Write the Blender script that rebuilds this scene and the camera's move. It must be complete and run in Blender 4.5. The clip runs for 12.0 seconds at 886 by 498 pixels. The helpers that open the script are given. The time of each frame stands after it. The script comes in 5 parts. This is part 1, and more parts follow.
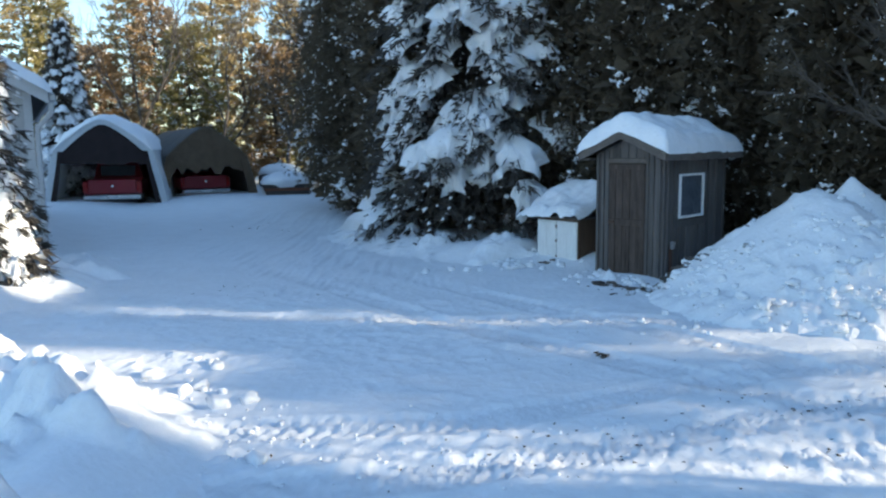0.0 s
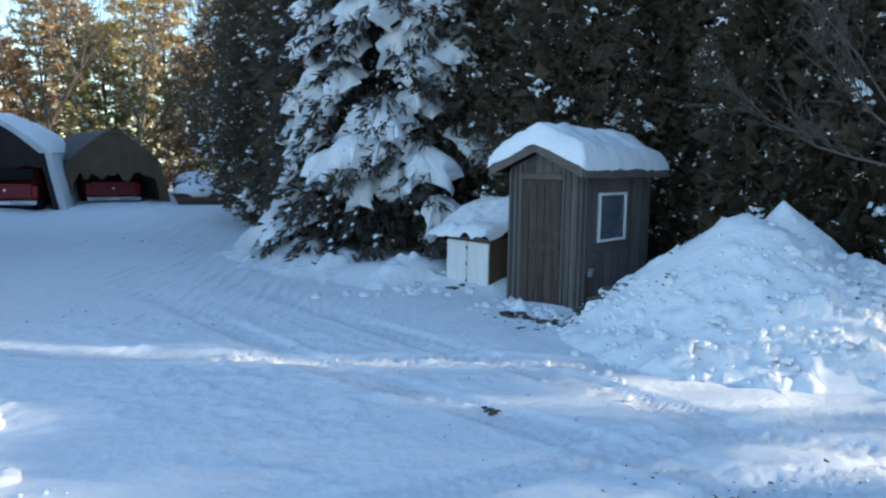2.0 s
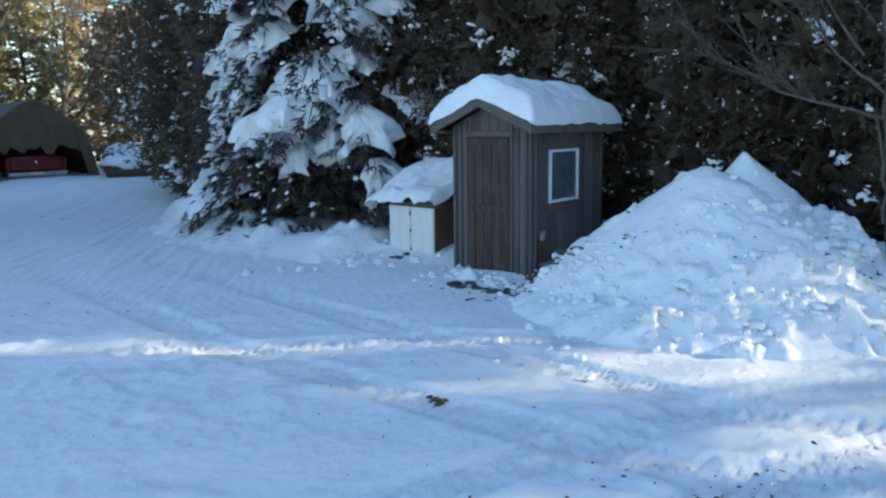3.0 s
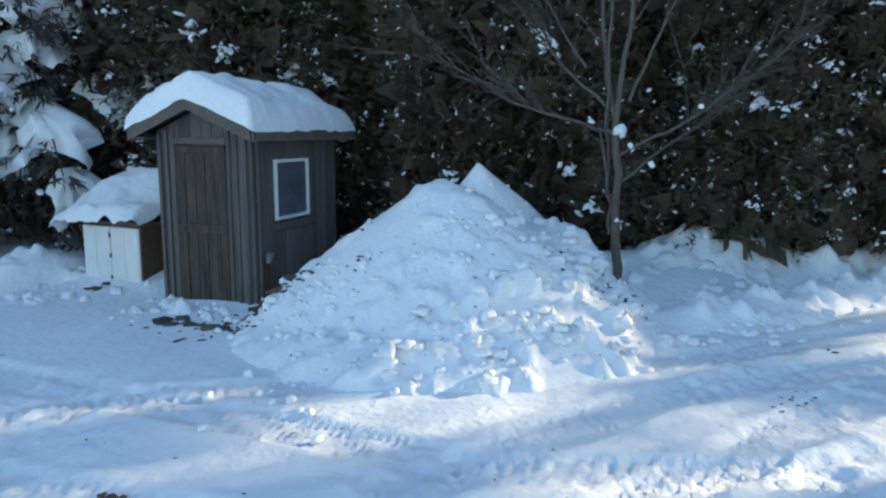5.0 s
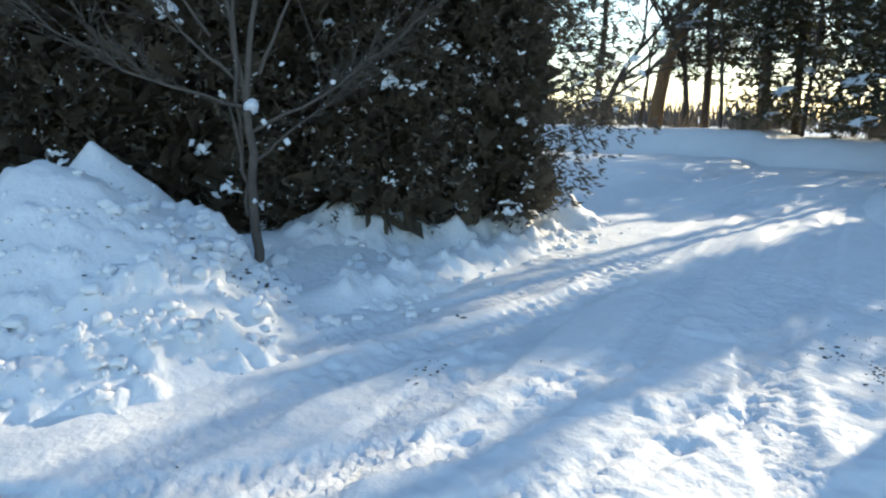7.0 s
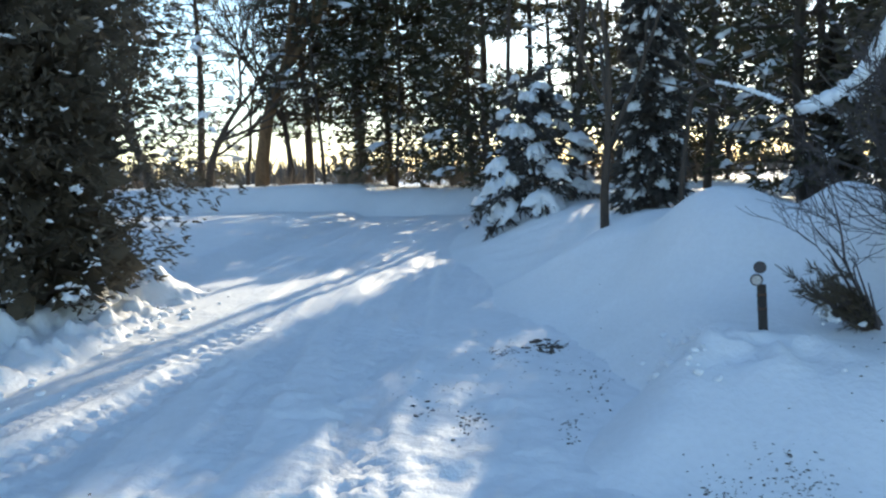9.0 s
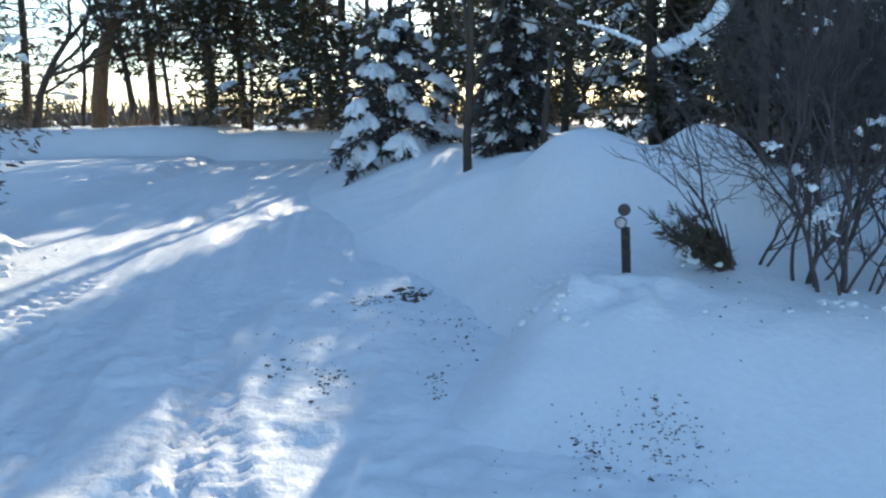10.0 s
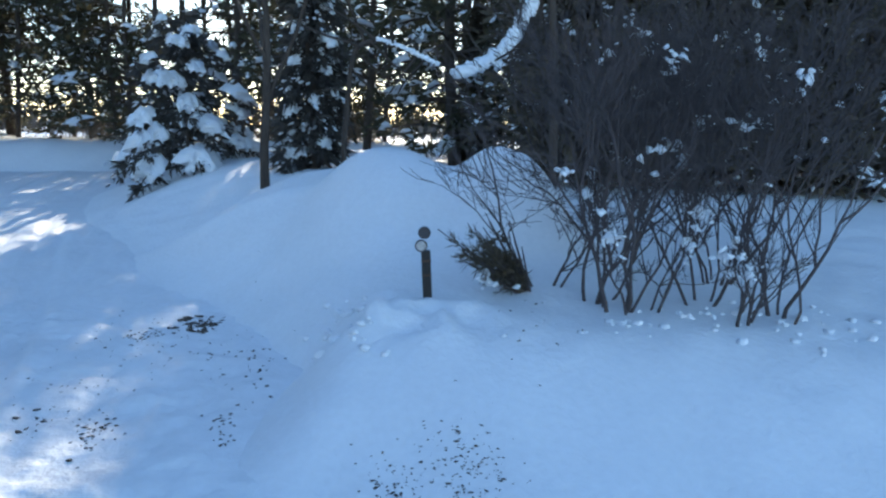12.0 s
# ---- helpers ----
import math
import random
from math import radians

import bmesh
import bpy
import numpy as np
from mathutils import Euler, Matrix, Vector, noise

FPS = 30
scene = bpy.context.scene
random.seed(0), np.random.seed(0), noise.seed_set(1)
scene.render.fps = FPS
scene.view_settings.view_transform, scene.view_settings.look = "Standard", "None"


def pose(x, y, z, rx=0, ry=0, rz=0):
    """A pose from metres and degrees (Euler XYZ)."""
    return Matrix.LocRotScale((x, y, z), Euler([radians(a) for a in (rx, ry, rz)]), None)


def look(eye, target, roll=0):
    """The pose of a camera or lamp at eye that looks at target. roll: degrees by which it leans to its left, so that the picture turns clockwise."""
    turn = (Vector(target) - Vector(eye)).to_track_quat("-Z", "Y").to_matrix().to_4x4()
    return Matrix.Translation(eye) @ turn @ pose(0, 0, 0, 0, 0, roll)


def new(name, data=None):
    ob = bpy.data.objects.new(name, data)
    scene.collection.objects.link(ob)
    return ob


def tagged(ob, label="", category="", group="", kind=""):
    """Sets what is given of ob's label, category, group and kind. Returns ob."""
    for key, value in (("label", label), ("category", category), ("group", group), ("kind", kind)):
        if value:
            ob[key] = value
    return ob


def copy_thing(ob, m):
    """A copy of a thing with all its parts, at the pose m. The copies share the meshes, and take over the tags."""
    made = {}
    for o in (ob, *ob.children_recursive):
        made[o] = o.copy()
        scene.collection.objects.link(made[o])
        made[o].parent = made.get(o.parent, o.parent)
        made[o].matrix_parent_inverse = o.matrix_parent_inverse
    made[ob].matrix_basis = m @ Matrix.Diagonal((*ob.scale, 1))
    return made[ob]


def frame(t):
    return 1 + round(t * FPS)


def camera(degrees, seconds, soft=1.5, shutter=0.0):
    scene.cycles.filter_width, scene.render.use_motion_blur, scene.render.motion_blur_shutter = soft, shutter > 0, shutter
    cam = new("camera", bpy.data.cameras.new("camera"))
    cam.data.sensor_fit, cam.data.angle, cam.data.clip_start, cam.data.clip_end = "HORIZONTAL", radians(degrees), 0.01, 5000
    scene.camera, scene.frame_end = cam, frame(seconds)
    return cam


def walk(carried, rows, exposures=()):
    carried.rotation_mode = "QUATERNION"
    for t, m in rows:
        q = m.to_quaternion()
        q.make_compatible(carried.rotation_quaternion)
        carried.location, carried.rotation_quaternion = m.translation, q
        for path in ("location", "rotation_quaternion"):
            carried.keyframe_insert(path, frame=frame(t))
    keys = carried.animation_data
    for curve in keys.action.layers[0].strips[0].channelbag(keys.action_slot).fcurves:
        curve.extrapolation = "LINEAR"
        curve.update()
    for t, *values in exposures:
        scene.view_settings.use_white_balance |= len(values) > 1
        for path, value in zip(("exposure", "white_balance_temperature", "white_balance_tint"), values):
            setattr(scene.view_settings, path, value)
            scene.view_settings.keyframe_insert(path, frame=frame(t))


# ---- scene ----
cam = camera(62.0, 12.0, soft=2.3)
METRES, EYE, TILT, LEAN, TURN = 5.0, 1.7, 0.0, 0.0, 0.0
ROWS = [
    (0.0, 0.0, 0.0, 0.0, -0.1, -7.68, 0.76),
    (0.5, 0.0404, 0.0549, -0.0026, -1.95, -7.23, -0.35),
    (1.0, 0.0674, 0.1124, -0.0049, -6.46, -6.76, -0.23),
    (1.5, 0.0849, 0.1764, -0.0046, -9.8, -6.81, -0.27),
    (2.0, 0.1195, 0.2367, -0.0102, -4.5, -6.56, -0.9),
    (2.5, 0.1414, 0.3021, -0.0199, -4.97, -8.27, -0.01),
    (4.5, 0.2075, 0.5183, -0.0191, -25.07, -9.65, -0.09),
    (5.0, 0.2414, 0.529, -0.0184, -28.0, -8.99, -0.19),
    (5.5, 0.2593, 0.5354, -0.0194, -35.98, -9.49, -0.46),
    (6.0, 0.2675, 0.5454, -0.0207, -45.76, -10.48, 0.65),
    (6.5, 0.274, 0.5544, -0.0227, -49.59, -11.85, -0.97),
    (7.0, 0.3196, 0.552, -0.0215, -53.79, -10.44, -0.93),
    (7.5, 0.3632, 0.5453, -0.0185, -62.2, -9.77, 0.21),
    (9.5, 0.513, 0.529, -0.0237, -87.22, -7.74, 1.63),
    (10.0, 0.5489, 0.5304, -0.0304, -93.16, -10.57, 0.92),
    (10.5, 0.5926, 0.5298, -0.0288, -103.18, -9.23, -0.12),
    (11.0, 0.603, 0.5164, -0.0301, -105.71, -11.31, -0.05),
    (11.5, 0.6001, 0.5082, -0.0295, -110.0, -11.15, -1.05),
    (12.0, 0.5981, 0.5125, -0.0279, -108.08, -9.37, -1.08),
]
walk(cam, [(t, pose(0, 0, EYE, TILT, LEAN, TURN) @ pose(METRES * x, METRES * y, METRES * z, 90 + pitch, roll, yaw)) for t, x, y, z, yaw, pitch, roll in ROWS],
     exposures=[(0.0, 1.32, 6050, 5), (2.5, 1.45, 6050, 5), (5.0, 1.45, 6300, 3), (7.5, 1.31, 6400, 4), (9.5, 1.29, 6100, 5), (12.0, 1.38, 5650, 6)])
# the sun stands low beyond the trees at the end of the drive
SUN_EL, SUN_AZ = 17.0, 100.0
world = bpy.data.worlds.new("sky")
world.use_nodes = True
scene.world = world
_wn = world.node_tree
_sky = _wn.nodes.new("ShaderNodeTexSky")
_sky.sky_type, _sky.sun_disc = "NISHITA", False
_sky.sun_elevation, _sky.sun_rotation = radians(SUN_EL), radians(SUN_AZ)
_sky.air_density, _sky.dust_density, _sky.ozone_density = 1.0, 0.2, 1.6
_wn.links.new(_sky.outputs[0], _wn.nodes["Background"].inputs[0])
_wn.nodes["Background"].inputs[1].default_value = 0.13
sun = new("sun", bpy.data.lights.new("sun", "SUN"))
sun.data.energy, sun.data.angle, sun.data.color = 3.7, radians(0.53), (1.0, 0.83, 0.6)
_sd = Vector((math.sin(radians(SUN_AZ)) * math.cos(radians(SUN_EL)), math.cos(radians(SUN_AZ)) * math.cos(radians(SUN_EL)), math.sin(radians(SUN_EL))))
sun.matrix_world = look(_sd * 60, (0, 0, 0))


# ---- materials ----
def material(name, base, rough=0.8, metal=0.0, vary=0.25, scale=3.0, fine=40.0, bump=0.3, dist=0.01, stretch=(1, 1, 1), tint=None, island=0.0, obj=0.0, spec=0.3, trans=0.0):
    """A surface with two scales of colour variation and relief."""
    m = bpy.data.materials.new(name)
    m.use_nodes = True
    nt = m.node_tree
    b = nt.nodes["Principled BSDF"]
    b.inputs["Roughness"].default_value, b.inputs["Metallic"].default_value = rough, metal
    b.inputs["Specular IOR Level"].default_value = spec
    co = nt.nodes.new("ShaderNodeTexCoord")
    mp = nt.nodes.new("ShaderNodeMapping")
    mp.inputs["Scale"].default_value = stretch
    nt.links.new(co.outputs["Object"], mp.inputs[0])
    n1, n2 = nt.nodes.new("ShaderNodeTexNoise"), nt.nodes.new("ShaderNodeTexNoise")
    for n, s in ((n1, scale), (n2, fine)):
        n.inputs["Scale"].default_value, n.inputs["Detail"].default_value = s, 4.0
        nt.links.new(mp.outputs[0], n.inputs["Vector"])
    add = nt.nodes.new("ShaderNodeMath")
    add.operation = "ADD"
    nt.links.new(n1.outputs[0], add.inputs[0]), nt.links.new(n2.outputs[0], add.inputs[1])
    last = add.outputs[0]
    if island or obj:
        src = nt.nodes.new("ShaderNodeNewGeometry").outputs["Random Per Island"] if island else nt.nodes.new("ShaderNodeObjectInfo").outputs["Random"]
        mul = nt.nodes.new("ShaderNodeMath")
        mul.operation = "MULTIPLY_ADD"
        mul.inputs[1].default_value = island or obj
        nt.links.new(src, mul.inputs[0]), nt.links.new(last, mul.inputs[2])
        last = mul.outputs[0]
    ramp = nt.nodes.new("ShaderNodeMapRange")
    ramp.inputs["From Min"].default_value, ramp.inputs["From Max"].default_value = 0.6, 1.4 + (island or obj)
    nt.links.new(last, ramp.inputs[0])
    mix = nt.nodes.new("ShaderNodeMix")
    mix.data_type = "RGBA"
    lo = tint or tuple(c * (1 - vary) for c in base)
    hi = tuple(min(1, c * (1 + vary)) for c in base)
    mix.inputs[6].default_value, mix.inputs[7].default_value = (*lo, 1), (*hi, 1)
    nt.links.new(ramp.outputs[0], mix.inputs[0])
    nt.links.new(mix.outputs[2], b.inputs["Base Color"])
    if bump:
        bp = nt.nodes.new("ShaderNodeBump")
        bp.inputs["Strength"].default_value, bp.inputs["Distance"].default_value = bump, dist
        nt.links.new(add.outputs[0], bp.inputs["Height"])
        nt.links.new(bp.outputs[0], b.inputs["Normal"])
    if trans:
        tr = nt.nodes.new("ShaderNodeBsdfTranslucent")
        nt.links.new(mix.outputs[2], tr.inputs[0])
        ms = nt.nodes.new("ShaderNodeMixShader")
        ms.inputs[0].default_value = trans
        nt.links.new(b.outputs[0], ms.inputs[1]), nt.links.new(tr.outputs[0], ms.inputs[2])
        nt.links.new(ms.outputs[0], nt.nodes["Material Output"].inputs[0])
    return m


SNOW = material("snow", (0.86, 0.87, 0.89), 0.65, vary=0.05, scale=1.6, fine=22, bump=0.5, dist=0.02, spec=0.25)
SNOW_DRIVE = material("packed_snow", (0.83, 0.845, 0.87), 0.6, vary=0.06, scale=2.2, fine=13, bump=0.6, dist=0.025, spec=0.25)
SNOW_BOUGH = material("bough_snow", (0.87, 0.88, 0.9), 0.7, vary=0.04, scale=6, fine=40, bump=0.4, dist=0.015)
CEDAR = material("cedar_leaves", (0.12, 0.098, 0.07), 0.75, vary=0.5, scale=1.2, fine=9, bump=0, island=1.0, trans=0.25, spec=0.15)
SPRUCE = material("spruce_needles", (0.095, 0.085, 0.075), 0.75, vary=0.5, scale=1.2, fine=9, bump=0, island=1.0, trans=0.2, spec=0.15)
PINE = material("pine_needles", (0.085, 0.08, 0.05), 0.75, vary=0.5, scale=1.0, fine=7, bump=0, island=1.0, trans=0.35, spec=0.15)
# foliage colour raised to a luminous gold, low sunlight painted in
SUNLIT_GOLD = material("sunlit_gold_foliage", (0.46, 0.36, 0.18), 0.8, vary=0.5, scale=0.5, fine=5, bump=0, island=1.0, trans=0.4, spec=0.1)
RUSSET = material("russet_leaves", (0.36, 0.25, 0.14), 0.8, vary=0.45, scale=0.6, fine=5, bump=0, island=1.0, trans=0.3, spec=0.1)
BARK = material("bark", (0.075, 0.058, 0.046), 0.9, vary=0.45, scale=5, fine=30, bump=0.9, dist=0.02, stretch=(1, 1, 0.25))
# brown bark with the low sun's orange glow put into its colour
BARK_SUNGLOW = material("sunglow_bark", (0.17, 0.105, 0.055), 0.9, vary=0.45, scale=5, fine=30, bump=0.9, dist=0.02, stretch=(1, 1, 0.25))
BARK_GREY = material("grey_bark", (0.11, 0.092, 0.078), 0.85, vary=0.35, scale=6, fine=36, bump=0.7, dist=0.008, stretch=(1, 1, 0.3))
BRUSH = material("brush_stems", (0.22, 0.16, 0.11), 0.85, vary=0.4, scale=3, fine=20, bump=0, island=0.8)
TWIG = material("twigs", (0.095, 0.078, 0.076), 0.85, vary=0.4, scale=8, fine=50, bump=0, island=0.6)
WOOD = material("weathered_boards", (0.12, 0.108, 0.102), 0.85, vary=0.6, scale=2.5, fine=16, bump=0.7, dist=0.006, stretch=(7, 7, 0.5), obj=0.8)
DOOR = material("weathered_door_wood", (0.075, 0.056, 0.046), 0.85, vary=0.65, scale=3, fine=18, bump=0.6, dist=0.005, stretch=(6, 6, 0.5))
TRIM = material("weathered_trim", (0.13, 0.11, 0.098), 0.85, vary=0.35, scale=3, fine=18, bump=0.5, dist=0.005, stretch=(2, 2, 2))
PLY = material("brown_plywood", (0.12, 0.075, 0.048), 0.75, vary=0.35, scale=4, fine=24, bump=0.4, dist=0.003, stretch=(6, 6, 0.6))
PAINT = material("worn_white_paint", (0.78, 0.78, 0.76), 0.55, vary=0.1, scale=5, fine=30, bump=0.3, dist=0.003, stretch=(3, 3, 0.7))
FRAME_WHITE = material("white_frame", (0.8, 0.81, 0.82), 0.5, vary=0.06, scale=6, fine=30, bump=0.15, dist=0.002)
PANE = material("dusty_pane", (0.10, 0.115, 0.14), 0.18, vary=0.3, scale=4, fine=20, bump=0.05, dist=0.002, spec=0.6)
METAL = material("galvanised_metal", (0.5, 0.5, 0.51), 0.4, 0.9, vary=0.2, scale=20, fine=90, bump=0.1, dist=0.001)
RUST = material("rusted_iron", (0.12, 0.07, 0.05), 0.8, 0.4, vary=0.4, scale=20, fine=90, bump=0.3, dist=0.001)
CANVAS = material("tan_canvas", (0.17, 0.155, 0.14), 0.85, vary=0.2, scale=1.5, fine=30, bump=0.3, dist=0.01, trans=0.25)
CANVAS_WHITE = material("grey_white_canvas", (0.68, 0.7, 0.72), 0.8, vary=0.12, scale=1.5, fine=30, bump=0.3, dist=0.01, trans=0.2)
# netting, coloured near-black to include the shade inside the tents
NET_SHADE = material("netting_and_tent_shade", (0.028, 0.02, 0.02), 0.9, vary=0.35, scale=2.5, fine=26, bump=0.3, dist=0.01)
BROWN_NET = material("brown_netting", (0.12, 0.085, 0.055), 0.9, vary=0.4, scale=2.5, fine=26, bump=0.3, dist=0.01)
# dark green pines with warm sunlight mixed into their colour
SUNLIT_PINE = material("sunlit_pine_foliage", (0.29, 0.25, 0.11), 0.8, vary=0.5, scale=0.6, fine=5, bump=0, island=1.0, trans=0.3, spec=0.1)
RED = material("red_car_paint", (0.26, 0.012, 0.025), 0.3, vary=0.12, scale=3, fine=40, bump=0.05, dist=0.002, spec=0.6)
CHROME = material("chrome_bumper", (0.7, 0.71, 0.73), 0.25, 0.9, vary=0.1, scale=6, fine=40, bump=0.05, dist=0.002)
RUBBER = material("black_rubber", (0.02, 0.02, 0.022), 0.8, vary=0.3, scale=10, fine=60, bump=0.3, dist=0.004)
DARK = material("dark_hull", (0.05, 0.045, 0.045), 0.5, vary=0.3, scale=4, fine=30, bump=0.1, dist=0.003)
ORANGE = material("orange_rail", (0.14, 0.06, 0.035), 0.6, vary=0.3, scale=8, fine=40, bump=0.1, dist=0.002)
GLASS_DARK = material("car_glass", (0.02, 0.022, 0.025), 0.1, vary=0.2, scale=5, fine=30, bump=0, spec=0.6)
LIGHT_RED = material("tail_lens", (0.3, 0.01, 0.012), 0.25, vary=0.15, scale=10, fine=40, bump=0, spec=0.6)
SIDING = material("grey_siding", (0.42, 0.41, 0.40), 0.65, vary=0.12, scale=2, fine=30, bump=0.2, dist=0.003)
SOFFIT = material("painted_fascia", (0.5, 0.5, 0.5), 0.6, vary=0.1, scale=3, fine=30, bump=0.2, dist=0.002)
SHINGLE = material("roof_shingle", (0.07, 0.065, 0.06), 0.9, vary=0.3, scale=6, fine=40, bump=0.6, dist=0.006)
POSTWOOD = material("dark_post", (0.045, 0.04, 0.037), 0.85, vary=0.35, scale=8, fine=40, bump=0.5, dist=0.003, stretch=(3, 3, 0.6))
REFLECTOR_BLACK = material("dark_reflector", (0.025, 0.022, 0.03), 0.35, vary=0.3, scale=20, fine=80, bump=0.1, dist=0.001, spec=0.6)
REFLECTOR_CLEAR = material("clear_reflector", (0.45, 0.42, 0.4), 0.3, vary=0.3, scale=60, fine=160, bump=0.6, dist=0.002, spec=0.6)
DEBRIS = material("bark_litter", (0.095, 0.08, 0.068), 0.9, vary=0.5, scale=8, fine=40, bump=0, island=0.8)
LEAF_YELLOW = material("dry_leaf", (0.30, 0.27, 0.07), 0.8, vary=0.3, scale=10, fine=40, bump=0, island=0.5)


# ---- mesh helpers ----
def raw(name, verts, faces, mat, parent=None, label="", smooth=False):
    """Links vertices and faces as one mesh object, under a thing if one is given."""
    me = bpy.data.meshes.new(name)
    v = np.asarray(verts, dtype=np.float32).reshape(-1, 3)
    if isinstance(faces, np.ndarray):
        n, k = faces.shape
        me.vertices.add(len(v))
        me.vertices.foreach_set("co", v.ravel())
        me.loops.add(n * k)
        me.loops.foreach_set("vertex_index", faces.astype(np.int32).ravel())
        me.polygons.add(n)
        me.polygons.foreach_set("loop_start", np.arange(0, n * k, k, dtype=np.int32))
        me.update(calc_edges=True)
        me.validate()
    else:
        me.from_pydata(v.tolist(), [], faces)
    if smooth:
        me.polygons.foreach_set("use_smooth", np.ones(len(me.polygons), dtype=bool))
    me.materials.append(mat)
    ob = new(name, me)
    ob.parent = parent
    if label:
        ob["label"] = label
    return ob


def part(name, bm, mat, parent=None, label="", smooth=False):
    me = bpy.data.meshes.new(name)
    bm.to_mesh(me)
    bm.free()
    if smooth:
        me.polygons.foreach_set("use_smooth", np.ones(len(me.polygons), dtype=bool))
    me.materials.append(mat)
    ob = new(name, me)
    ob.parent = parent
    if label:
        ob["label"] = label
    return ob


def thing(name, m, label, category, group="", kind=""):
    ob = new(name)
    ob.matrix_basis = m
    return tagged(ob, label, category, group, kind)


def box(bm, x0, y0, z0, x1, y1, z1, bevel=0.004):
    r = bmesh.ops.create_cube(bm, size=1.0, matrix=Matrix.Translation(((x0 + x1) / 2, (y0 + y1) / 2, (z0 + z1) / 2)) @ Matrix.Diagonal((x1 - x0, y1 - y0, z1 - z0, 1)))
    if bevel:
        es = {e for v in r["verts"] for e in v.link_edges}
        bmesh.ops.bevel(bm, geom=list(es), offset=bevel, segments=1, affect="EDGES")
    return bm


def boxed(*a, bevel=0.004):
    return box(bmesh.new(), *a, bevel=bevel)


def vnoise(x, y, seed=0):
    """Smooth value noise over the plane."""
    x, y = np.asarray(x, float), np.asarray(y, float)
    xi, yi = np.floor(x), np.floor(y)
    fx, fy = x - xi, y - yi
    fx, fy = fx * fx * (3 - 2 * fx), fy * fy * (3 - 2 * fy)

    def hsh(a, b):
        s = np.sin(a * 127.1 + b * 311.7 + seed * 74.7) * 43758.5453
        return s - np.floor(s)
    return (hsh(xi, yi) * (1 - fx) + hsh(xi + 1, yi) * fx) * (1 - fy) + (hsh(xi, yi + 1) * (1 - fx) + hsh(xi + 1, yi + 1) * fx) * fy


def fbm(x, y, scale, octaves=4, seed=0, gain=0.5):
    out, a, f = 0, 1.0, 1.0 / scale
    for i in range(octaves):
        out = out + a * (vnoise(np.asarray(x) * f + 13.7 * i, np.asarray(y) * f - 7.3 * i, seed + i) - 0.5)
        a, f = a * gain, f * 2.03
    return out


def smooth01(t):
    t = np.clip(t, 0, 1)
    return t * t * (3 - 2 * t)


def to_line(x, y, pts):
    """Distance to a polyline and the share of the way along it."""
    best, along = np.full(np.shape(x), 1e9), np.zeros(np.shape(x))
    n = len(pts) - 1
    for i in range(n):
        (ax, ay), (bx, by) = pts[i], pts[i + 1]
        dx, dy = bx - ax, by - ay
        t = np.clip(((x - ax) * dx + (y - ay) * dy) / (dx * dx + dy * dy), 0, 1)
        d = np.hypot(x - ax - t * dx, y - ay - t * dy)
        along = np.where(d < best, (i + t) / n, along)
        best = np.minimum(best, d)
    return best, along


_bm = bmesh.new()
bmesh.ops.create_icosphere(_bm, subdivisions=2, radius=1)
ICO_V = np.array([v.co[:] for v in _bm.verts])
ICO_F = np.array([[v.index for v in f.verts] for f in _bm.faces])
_bm.free()
_bm = bmesh.new()
bmesh.ops.create_icosphere(_bm, subdivisions=1, radius=1)
ICO1_V = np.array([v.co[:] for v in _bm.verts])
ICO1_F = np.array([[v.index for v in f.verts] for f in _bm.faces])
_bm.free()
RNG = np.random.default_rng(5)


